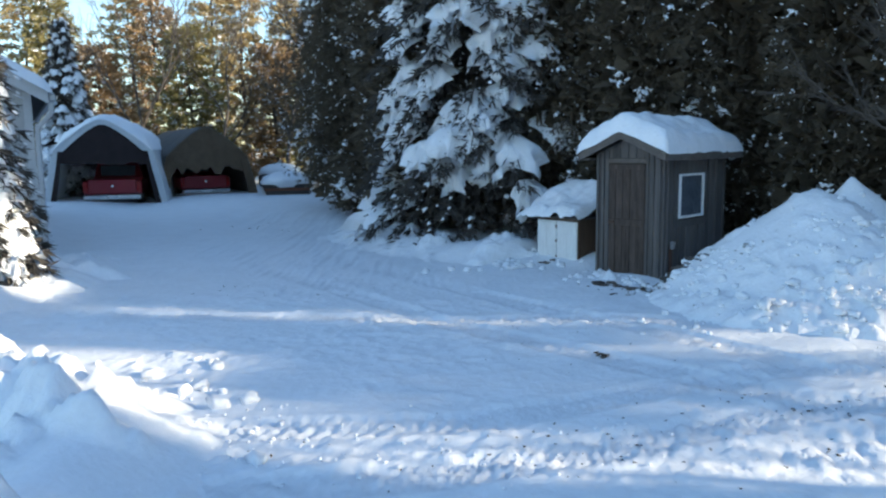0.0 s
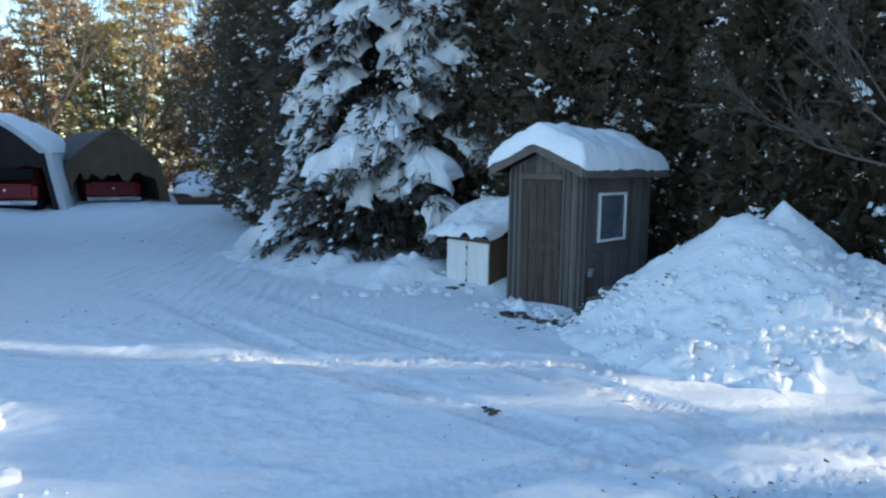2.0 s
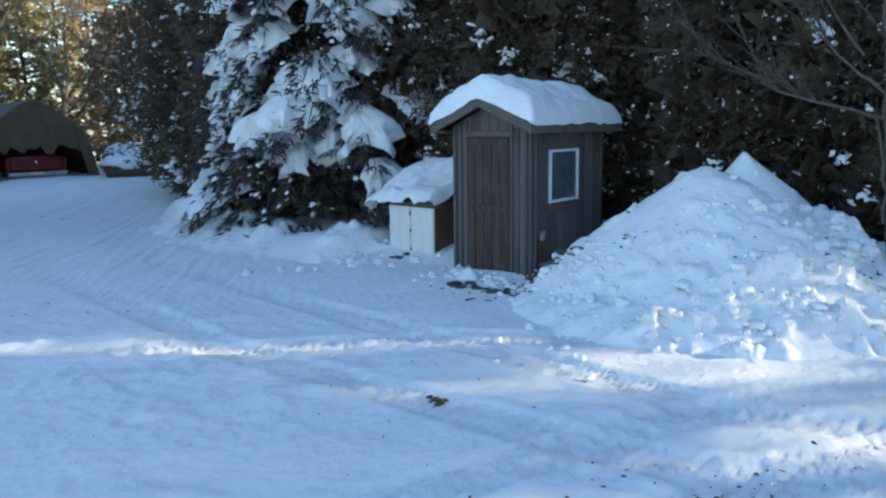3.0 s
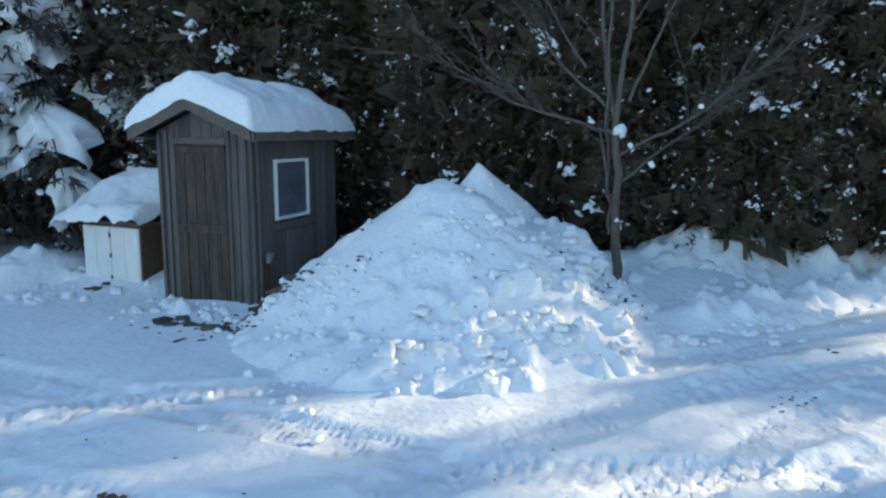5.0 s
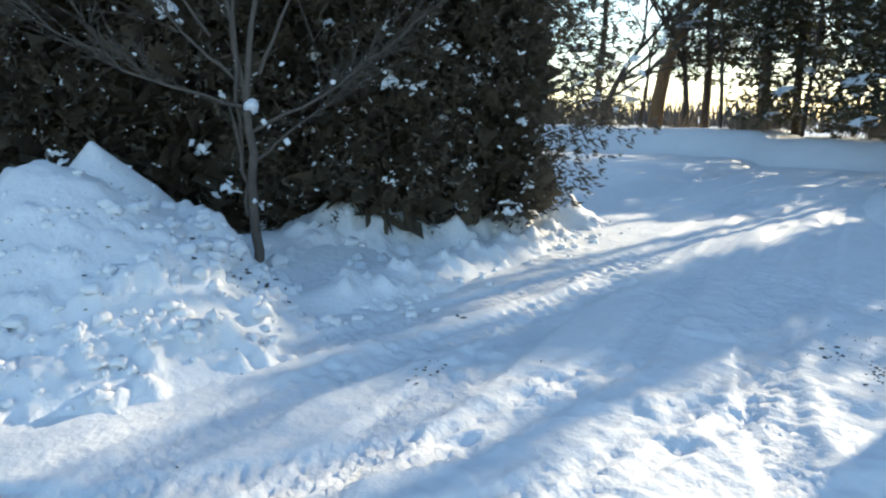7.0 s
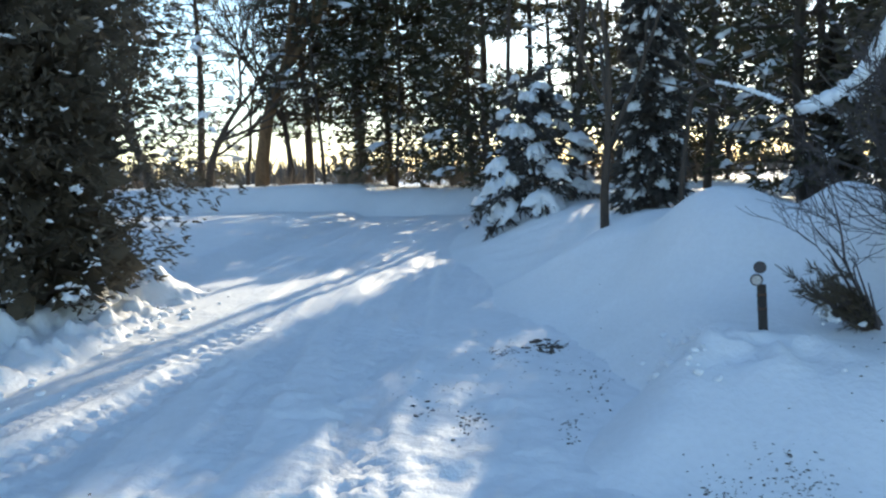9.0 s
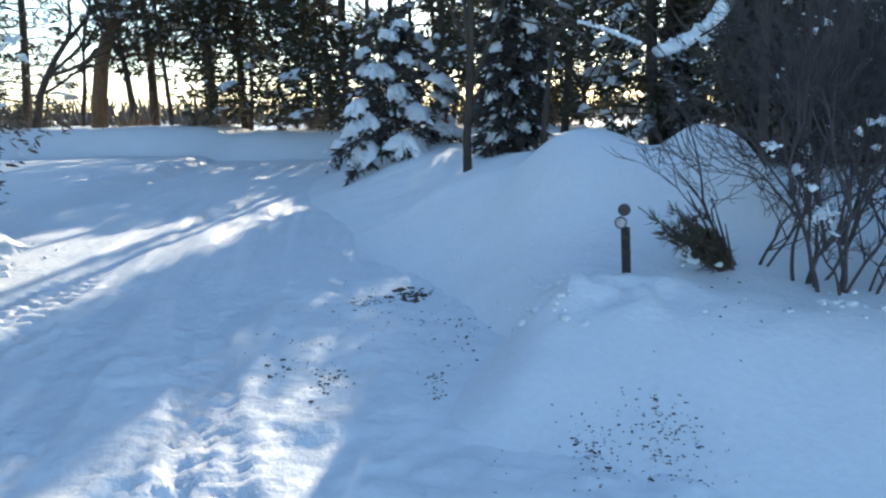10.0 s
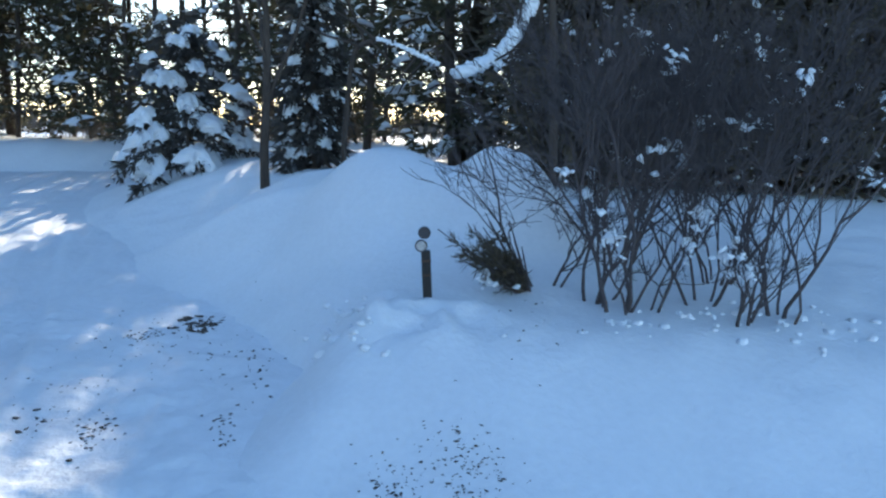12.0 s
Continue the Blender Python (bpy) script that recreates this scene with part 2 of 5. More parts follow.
class Heap:
    """Gathers triangles for one mesh."""

    def __init__(self):
        self.v, self.f, self.n = [], [], 0

    def add(self, v, f):
        self.v.append(np.asarray(v, float)), self.f.append(np.asarray(f) + self.n)
        self.n += len(v)

    def lump(self, c, r, yaw=0.0, tilt=0.0, rough=0.25, small=False):
        """A lumpy rounded body with half-sizes r, turned by yaw and tipped outwards by tilt."""
        V, F = (ICO1_V, ICO1_F) if small else (ICO_V, ICO_F)
        ph = RNG.uniform(0, 6.3, 6)
        k = 1 + rough * (np.sin(V[:, 0] * 4.1 + ph[0]) * np.sin(V[:, 1] * 3.7 + ph[1]) + 0.6 * np.sin(V[:, 0] * 8.3 + V[:, 2] * 5 + ph[2]) * np.sin(V[:, 1] * 7.9 + ph[3]) + 0.35 * np.sin(V[:, 1] * 15 + V[:, 0] * 13 + ph[4]))
        P = V * k[:, None] * np.asarray(r)
        cp, sp = math.cos(tilt), math.sin(tilt)
        P = np.stack((P[:, 0] * cp + P[:, 2] * sp, P[:, 1], -P[:, 0] * sp + P[:, 2] * cp), 1)
        cy, sy = math.cos(yaw), math.sin(yaw)
        P = np.stack((P[:, 0] * cy - P[:, 1] * sy, P[:, 0] * sy + P[:, 1] * cy, P[:, 2]), 1)
        self.add(P + np.asarray(c), F)

    def tube(self, pts, radii, sides=6):
        pts, radii = np.asarray(pts, float), np.asarray(radii, float)
        d = np.gradient(pts, axis=0)
        d /= np.linalg.norm(d, axis=1)[:, None] + 1e-9
        ref = np.array([0.31, 0.95, 0.05]) if abs(d[0, 2]) > 0.8 else np.array([0.02, 0.05, 1.0])
        a = np.cross(d, ref)
        a /= np.linalg.norm(a, axis=1)[:, None] + 1e-9
        b = np.cross(d, a)
        ang = np.arange(sides) * 2 * math.pi / sides
        ring = pts[:, None, :] + radii[:, None, None] * (np.cos(ang)[None, :, None] * a[:, None, :] + np.sin(ang)[None, :, None] * b[:, None, :])
        n = len(pts)
        i, j = np.meshgrid(np.arange(n - 1), np.arange(sides), indexing="ij")
        q = np.stack((i * sides + j, i * sides + (j + 1) % sides, (i + 1) * sides + (j + 1) % sides, (i + 1) * sides + j), -1).reshape(-1, 4)
        self.add(ring.reshape(-1, 3), np.concatenate((q[:, [0, 1, 2]], q[:, [0, 2, 3]])))

    def sprays(self, pos, out, size, blades=4, width=0.22, spread=0.9, droop=0.3):
        """Fans of narrow leaf blades at the places pos, pointing along out."""
        n = len(pos)
        size = np.broadcast_to(np.asarray(size, float), (n,))
        for _ in range(blades):
            d = out + RNG.normal(0, spread * 0.55, (n, 3))
            d[:, 2] -= droop * RNG.random(n)
            d /= np.linalg.norm(d, axis=1)[:, None] + 1e-9
            s = np.cross(d, RNG.normal(0, 1, (n, 3)))
            s /= np.linalg.norm(s, axis=1)[:, None] + 1e-9
            L = size * RNG.uniform(0.6, 1.3, n)
            mid = pos + d * (L * 0.45)[:, None]
            w = s * (L * width)[:, None]
            V = np.stack((pos, mid + w, pos + d * L[:, None], mid - w), 1).reshape(-1, 3)
            k = np.arange(n)[:, None] * 4
            self.add(V, np.concatenate((k + np.array([0, 1, 2]), k + np.array([0, 2, 3]))))

    def plate(self, c, yaw, length, half, thick, slope, ragged=0.35, rows=8, cols=8):
        """A drooping slab of snow on a bough: starts at c, runs outwards along yaw, with fingered edges."""
        s, v = np.meshgrid(np.linspace(0, 1, rows + 1), np.linspace(-1, 1, cols + 1), indexing="ij")
        lo = 1 - ragged * RNG.random(rows + 1)
        hi = 1 - ragged * RNG.random(rows + 1)
        tip = 1 - 1.3 * ragged * RNG.random(cols + 1)
        width = half * (0.35 + 0.75 * np.sin(np.clip(s * 1.05 + 0.12, 0, 1) * math.pi * 0.82)) * np.where(v < 0, lo[:, None], hi[:, None])
        x = length * s * (1 + (tip[None, :] - 1) * s * s)
        y = v * width
        dome = (np.clip(1 - v * v, 0, 1) * np.clip(1 - (2 * s - 1) ** 4, 0, 1)) ** 0.5
        fall = -slope * length * (0.35 * s + 0.65 * s * s) - 0.3 * half * np.abs(v) ** 1.6 * (0.4 + s)
        top = fall + thick * dome * (1 + 0.5 * RNG.normal(0, 0.5, s.shape))
        low = fall - 0.25 * thick * dome
        cy, sy = math.cos(yaw), math.sin(yaw)
        n, m = s.shape
        P = [np.stack((c[0] + x * cy - y * sy, c[1] + x * sy + y * cy, c[2] + z), -1).reshape(-1, 3) for z in (top, low)]
        i, j = np.meshgrid(np.arange(n - 1), np.arange(m - 1), indexing="ij")
        a = (i * m + j).ravel()
        t = np.concatenate((np.stack((a, a + m, a + m + 1), 1), np.stack((a, a + m + 1, a + 1), 1)))
        self.add(np.concatenate(P), np.concatenate((t, t[:, ::-1] + n * m)))

    def dab(self, c, g, yaw):
        """A small ragged clump of snow caught in foliage."""
        if g < 0.03:
            self.lump(c, (g * RNG.uniform(0.7, 1.5), g * RNG.uniform(0.6, 1.2), g * RNG.uniform(0.35, 0.7)), RNG.uniform(0, 6), 0.5, 0.5, small=True)
            return
        self.plate(c, yaw + RNG.normal(0, 0.5), g * RNG.uniform(1.2, 2.2), g * RNG.uniform(0.7, 1.3), g * 0.5, RNG.uniform(0.0, 0.5), 0.7, 4, 5)
        for _ in range(RNG.integers(4, 9)):
            e = g * RNG.uniform(0.15, 0.5)
            self.lump(np.asarray(c) + RNG.normal(0, g * 0.8, 3), (e * RNG.uniform(1, 1.8), e, e * RNG.uniform(0.4, 0.8)), RNG.uniform(0, 6), RNG.uniform(-0.6, 0.6), 0.55, small=True)

    def link(self, name, mat, parent=None, label="", smooth=False):
        ob = raw(name, np.concatenate(self.v), np.concatenate(self.f), mat, parent, label, smooth)
        if name == "snow":
            ob["kind"] = "stuff"
        return ob


# ---- ground ----
def base_z(x, y):
    return -0.08 + 0.014 * np.clip(x, 0, 24)


TRACKS = ([(15, 5.7), (9, 5.0), (6.2, 4.55), (4.4, 4.75), (3.0, 5.6), (1.5, 7.5), (-1, 11), (-6, 20), (-8, 25)],
          [(15, 4.6), (9, 3.9), (5.7, 3.75), (4.1, 4.15), (2.4, 5.0), (0, 7.5), (-2.5, 11), (-7.5, 20), (-10, 25)],
          [(-4, 8.0), (-1, 7.75), (1.5, 7.5), (4.5, 6.5), (8, 5.9), (15, 5.2)],
          [(-3, 3.4), (0, 3.9), (3, 4.9), (6.5, 5.4), (15, 6.1)],
          [(-3, 4.5), (0.2, 4.7), (2.6, 5.6), (4.4, 5.9), (8, 5.4)],
          [(2.2, 1.0), (3.6, 2.6), (5.6, 3.5), (9, 4.4), (15, 5.2)])


def tracks_z(x, y):
    z = np.zeros(np.shape(x))
    near = (x > -6) & (x < 15) & (y > 0) & (y < 14)
    xs, ys = x[near], y[near]
    acc = np.zeros(xs.shape)
    for pts in TRACKS:
        n = sum(math.dist(a, b) for a, b in zip(pts, pts[1:]))
        d, s = to_line(xs, ys, pts)
        win = smooth01((0.2 - d) / 0.06)
        lip = np.exp(-((d - 0.22) / 0.05) ** 2)
        tread = np.sin(s * n * 2 * math.pi / 0.10 + np.sign(d - 0.08) * 1.2 + 10 * d)
        acc += win * (-0.02 + 0.014 * tread) + 0.013 * lip * (0.5 + fbm(xs, ys, 0.12, 2, 31))
    z[near] = acc
    return z


def edge_snow(x, y):
    """Unploughed snow round the drive: how deep it lies."""
    left = smooth01((-x - 4.2 - 0.32 * (y - 5)) / 1.6) * 0.22
    back = smooth01((y - 13.0 + 1.35 * np.clip(x, -14, 2.6) + 0.2) / 1.4) * 0.18 * (x < 3.5)
    hedge = smooth01((y - 7.2 - 0.02 * x) / 0.9) * smooth01((x - 4.8) / 0.8) * 0.2
    return np.maximum(np.maximum(left, back), hedge)


def ground_z(x, y):
    z = base_z(x, y) + edge_snow(x, y)
    z = z + 0.05 * fbm(x, y, 2.6, 3, 3)
    rough = smooth01(0.5 + 1.8 * fbm(x, y, 1.1, 3, 9))
    chunk = fbm(x, y, 0.26, 4, 17, 0.62)
    lump = np.maximum(chunk - 0.16, 0) * 0.05 + 0.006 * chunk + 0.022 * fbm(x, y, 0.1, 2, 19)
    crust = np.exp(-((y - 4.15) / 0.5) ** 2) * smooth01((x + 2.2) / 0.8) * smooth01((5 - x) / 2) + 0.7 * np.exp(-((x - 5.0) / 1.8) ** 2 - ((y - 4.3) / 1.0) ** 2)
    z = z + crust * (0.034 * np.maximum(fbm(x, y, 0.1, 3, 55, 0.7), -0.12) + 0.006 * np.sin((x * 0.94 - y * 0.34) * 2 * math.pi / 0.12 + 9 * fbm(x, y, 0.6, 3, 57)) * smooth01(0.5 + 3 * fbm(x, y, 0.8, 2, 58)))
    z = z + rough * lump + 0.012 * fbm(x, y, 0.5, 3, 21)
    return z + tracks_z(x, y)


def graded(a, b, step, lo, hi, grow=1.13):
    core = list(np.arange(a, b + 1e-6, step))
    s, v = step, core[-1]
    while v < hi:
        s *= grow
        v += s
        core.append(v)
    s, v, low = step, a, []
    while v > lo:
        s *= grow
        v -= s
        low.append(v)
    return np.array(low[::-1] + core)


def sheet(name, xs, ys, height, mat, keep=None, parent=None, label=""):
    X, Y = np.meshgrid(xs, ys, indexing="ij")
    Z = height(X, Y)
    n, m = X.shape
    i, j = np.meshgrid(np.arange(n - 1), np.arange(m - 1), indexing="ij")
    q = np.stack((i * m + j, (i + 1) * m + j, (i + 1) * m + j + 1, i * m + j + 1), -1).reshape(-1, 4)
    V = np.stack((X, Y, Z), -1).reshape(-1, 3)
    if keep is not None:
        k = keep(X, Y).reshape(-1)
        q = q[k[q].any(1)]
        used = np.unique(q)
        back = np.zeros(len(V), int)
        back[used] = np.arange(len(used))
        V, q = V[used], back[q]
    return raw(name, V, q, mat, parent, label, smooth=True)


gx = graded(-4.5, 9.5, 0.037, -900, 900)
gy = graded(1.2, 9.0, 0.037, -900, 900)
ground = sheet("ground", gx, gy, ground_z, SNOW_DRIVE)
tagged(ground, "packed bluish white snow over drive and yard", "snow ground", kind="structure")


def bank(name, bump, x0, x1, y0, y1, step, label, category="snow bank"):
    """A heap of snow that rises out of the ground where bump is above nought."""
    xs, ys = np.arange(x0, x1, step), np.arange(y0, y1, step)
    ob = sheet(name, xs, ys, lambda x, y: ground_z(x, y) * 0 + base_z(x, y) + edge_snow(x, y) + bump(x, y) - 0.05, SNOW, keep=lambda x, y: bump(x, y) > 0.0)
    return tagged(ob, label, category, kind="" if name == "snow_mound" else "structure")


def clods(x, y, seed, size=0.22, amount=0.12):
    c = fbm(x, y, size, 4, seed, 0.6)
    return np.maximum(c - 0.02, -0.06) * amount * 2 + 0.3 * amount * fbm(x, y, size * 3, 2, seed + 5)


def pile_bump(x, y):
    rx = np.where(x > 4.4, 1.75, 2.0)
    ry = np.where(y > 8.6, 1.6, 2.25)
    r = np.hypot((x - 4.4) / rx, (y - 8.6) / ry)
    cone = 1.32 * np.clip(1.0 - r, -0.3, 1)
    cone = np.where(cone > 1.12, 1.12 + (cone - 1.12) * 0.5, cone)
    r2 = np.hypot((x - 4.98) / 1.15, (y - 9.0) / 1.2)
    cone2 = 1.33 * np.clip(1.0 - r2, -0.3, 1)
    shoulder = 0.62 * np.clip(1.15 - np.hypot((x - 5.25) / 0.62, (y - 8.1) / 0.75) ** 2, -0.3, 1)
    skirt = 0.26 * np.exp(-(np.hypot((x - 4.0) / 2.0, (y - 8.0) / 1.9)) ** 4) - 0.05
    foot = smooth01((7.9 - y) / 1.2) + smooth01((x - 4.9) / 0.6)
    tex = clods(x, y, 41, 0.19, 0.08) * np.clip(0.45 + foot, 0, 1.1)
    away = smooth01((np.hypot((x - 4.3) / 2.1, (y - 8.2) / 2.15) - 0.72) / 0.6)
    return np.maximum.reduce([cone + tex, cone2 + 0.2 * tex, shoulder + tex, skirt + tex * 0.9]) + 0.03 - 0.4 * away


def ridge(pts, h, w, seed, amount=0.1, size=0.2):
    def f(x, y):
        d, s = to_line(x, y, pts)
        hh = h * (0.9 + 0.35 * fbm(x * 0 + s * 9, x * 0 + 3.3, 1.0, 2, seed))
        return hh * np.exp(-(d / w) ** 2) * smooth01(np.minimum(s, 1 - s) * 9 + 0.25) + clods(x, y, seed + 3, size, amount) * np.exp(-(d / (w * 1.2)) ** 2) - 0.035
    return f


bank("snow_mound", pile_bump, 2.0, 7.0, 5.8, 10.6, 0.035, "tall ploughed snow pile beside the wooden shed", "snow pile")
bank("snow_bank", ridge([(5.2, 7.35), (6.4, 7.05), (7.6, 6.95), (9.2, 7.0), (10.4, 7.3)], 0.27, 0.42, 51), 4.6, 11.4, 5.6, 8.6, 0.04, "low cloddy snow bank along the cedar hedge")
bank("snow_bank", lambda x, y: 0.42 * np.exp(-(np.hypot((x - 10.9) / 0.55, (y - 7.35) / 0.4)) ** 2) + clods(x, y, 61, 0.2, 0.14) * np.exp(-(np.hypot(x - 10.9, y - 7.35) / 0.6) ** 2) - 0.04, 9.6, 12.2, 6.3, 8.5, 0.04, "sunlit broken snow lump at the drive's edge", "snow lump")
bank("snow_bank", ridge([(1.15, 11.35), (0.75, 11.9), (0.1, 12.5), (-0.9, 13.9), (-1.9, 16)], 0.40, 0.7, 71, 0.14, 0.28), -3.2, 3.2, 9.2, 16.8, 0.05, "ploughed snow bank under the snowy spruce")
bank("snow_bank", ridge([(6.0, 8.6), (6.7, 8.75), (7.5, 8.55), (8.2, 7.9), (9.2, 7.45), (10.2, 7.6)], 0.26, 0.5, 53, 0.2, 0.5), 5.2, 11.2, 6.9, 9.8, 0.04, "lumpy drifted snow at the foot of the hedge")
bank("snow_bank", ridge([(1.85, 10.15), (2.45, 9.4), (2.95, 9.2)], 0.13, 0.3, 76, 0.1, 0.2), 1.6, 4.0, 8.6, 10.6, 0.04, "small snow ridge against the shed's door")


def left_bump(x, y):
    d, s = to_line(x, y, [(-5.8, 4.9), (-3.9, 5.1), (-2.8, 4.85), (-2.15, 4.2), (-2.0, 3.1)])
    h = 0.62 - 0.28 * s
    return h * np.exp(-(d / 0.62) ** 2) + clods(x, y, 83, 0.4, 0.22) * np.exp(-(d / 0.8) ** 2) - 0.04


bank("snow_bank", left_bump, -7, -0.4, 2.4, 6.6, 0.04, "sunlit lumpy snow bank at the drive's side")
bank("snow_bank", ridge([(-5.9, 7.6), (-5.3, 9.2), (-5.2, 10.4), (-6.2, 12.5)], 0.3, 0.55, 91, 0.16, 0.5), -7.6, -3.6, 6.4, 13.6, 0.05, "low snow bank beside the house's bushes")


def right_bump(x, y):
    s = (x - 7.3) * 0.871 - (y - 1.75) * 0.488
    a = (x - 7.3) * 0.488 + (y - 1.75) * 0.871
    near = 0.52 * smooth01((s + 1.9) / 2.0) * smooth01((0.45 + 1.1 * np.clip(s, 0, 3) - a) / (0.7 + np.clip(s, 0, 2))) + np.clip(s, 0, 5) * 0.06 * smooth01((0.35 + 1.1 * np.clip(s, 0, 3) - a) / 1.5)
    r = np.hypot((x - 17.5) / 8.6, (y + 0.1) / 5.1)
    mass = 0.86 * smooth01((1.0 - r) / 0.62)
    bumps = 0.66 * np.exp(-(np.hypot((x - 9.5) / 0.95, (y - 0.9) / 0.75)) ** 2.6) + 0.70 * np.exp(-(np.hypot((x - 8.75) / 0.6, (y - 0.03) / 0.42)) ** 2.6) + 0.35 * np.exp(-(np.hypot((x - 11.6) / 1.6, (y - 1.3) / 1.4)) ** 2)
    edge = np.exp(-((s + 0.05) / 0.3) ** 2) * np.exp(-((a + 0.3) / 0.6) ** 2)
    far = 0.55 * smooth01((x - 9) / 6) * smooth01((-y - 1) / 4)
    top = np.maximum.reduce([near, mass, far]) + bumps
    tex = 0.1 * edge * (0.4 + 2 * fbm(x, y, 0.16, 3, 99)) + 0.05 * fbm(x, y, 0.9, 3, 95) + 0.018 * fbm(x, y, 0.22, 3, 96)
    return top + tex * smooth01(top / 0.2) - 0.02


bank("snow_bank", right_bump, 4.2, 27, -12, 5.4, 0.06, "broad smooth snow bank with rounded humps and shrubs", "snow bank")
bank("snow_bank", lambda x, y: 0.85 * smooth01((x - 24.0 - 0.6 * fbm(x, y, 3, 2, 7)) / 1.6) * smooth01((38 - x) / 8) + 0.06 * fbm(x, y, 0.8, 3, 77) - 0.03, 22.5, 38, -6, 36, 0.16, "long snow bank below the far tree line")


def snow_z(x, y):
    """Top of the snow at a place."""
    x, y = np.array([float(x)]), np.array([float(y)])
    b = base_z(x, y) + edge_snow(x, y)
    heights = [ground_z(x, y)]
    if 4.2 < x[0] < 27 and -12 < y[0] < 5.4:
        heights.append(b + right_bump(x, y) - 0.05)
    if 2 < x[0] < 7 and 5.8 < y[0] < 10.6:
        heights.append(b + pile_bump(x, y) - 0.05)
    return float(max(h[0] for h in heights))


# loose clods on the banks
def clod_field(name, spots, label):
    hp = Heap()
    for cx, cy, sx, sy, n, r0, r1 in spots:
        for _ in range(n):
            x, y = RNG.normal(cx, sx), RNG.normal(cy, sy)
            r = RNG.uniform(r0, r1)
            hp.lump((x, y, snow_z(x, y) + r * 0.25), (r, r * RNG.uniform(0.6, 1), r * RNG.uniform(0.5, 0.8)), RNG.uniform(0, 6), 0, 0.35, small=r < 0.05)
    return tagged(hp.link(name, SNOW, smooth=True), label, "snow clods", kind="stuff")


clod_field("snow_clods", [(4.2, 6.9, 0.7, 0.25, 90, 0.02, 0.07), (5.1, 7.5, 0.35, 0.3, 70, 0.02, 0.08), (6.5, 6.7, 0.9, 0.2, 90, 0.015, 0.06), (3.0, 7.2, 0.5, 0.3, 40, 0.015, 0.05), (9.6, 6.8, 0.7, 0.25, 50, 0.02, 0.06), (2.9, 8.2, 0.25, 0.5, 70, 0.015, 0.06), (2.3, 9.7, 0.3, 0.3, 40, 0.015, 0.06), (4.5, 8.0, 0.7, 0.6, 60, 0.015, 0.05), (7.6, 7.9, 0.9, 0.3, 40, 0.03, 0.12), (1.0, 11.2, 0.5, 0.5, 60, 0.02, 0.08)], "broken snow clods scattered along the ploughed banks")
clod_field("snow_clods", [(-2.5, 5.3, 0.6, 0.4, 60, 0.02, 0.08), (7.3, 1.75, 0.25, 0.1, 40, 0.015, 0.045), (6.5, -0.1, 0.12, 0.4, 40, 0.01, 0.035), (6.15, -0.7, 0.1, 0.3, 20, 0.01, 0.035), (-1.7, 4.6, 0.3, 0.3, 40, 0.01, 0.03), (0.8, 4.4, 1.6, 0.35, 100, 0.006, 0.018), (-1.0, 4.3, 0.5, 0.3, 50, 0.01, 0.025)], "small snow crumbs on the packed drive")


# ---- shed ----
SHED = pose(2.826, 9.519, -0.081, 0, 0, 44.2)
LX, LY, HW = 1.76, 0.97, 1.697
RISE = 0.21


def gable_z(y):
    return HW + RISE * (1 - abs(y - LY / 2) / (LY / 2))


def shed_roof_z(y):
    return HW + 0.045 + RISE * (1 - abs(y - LY / 2) / (LY / 2))


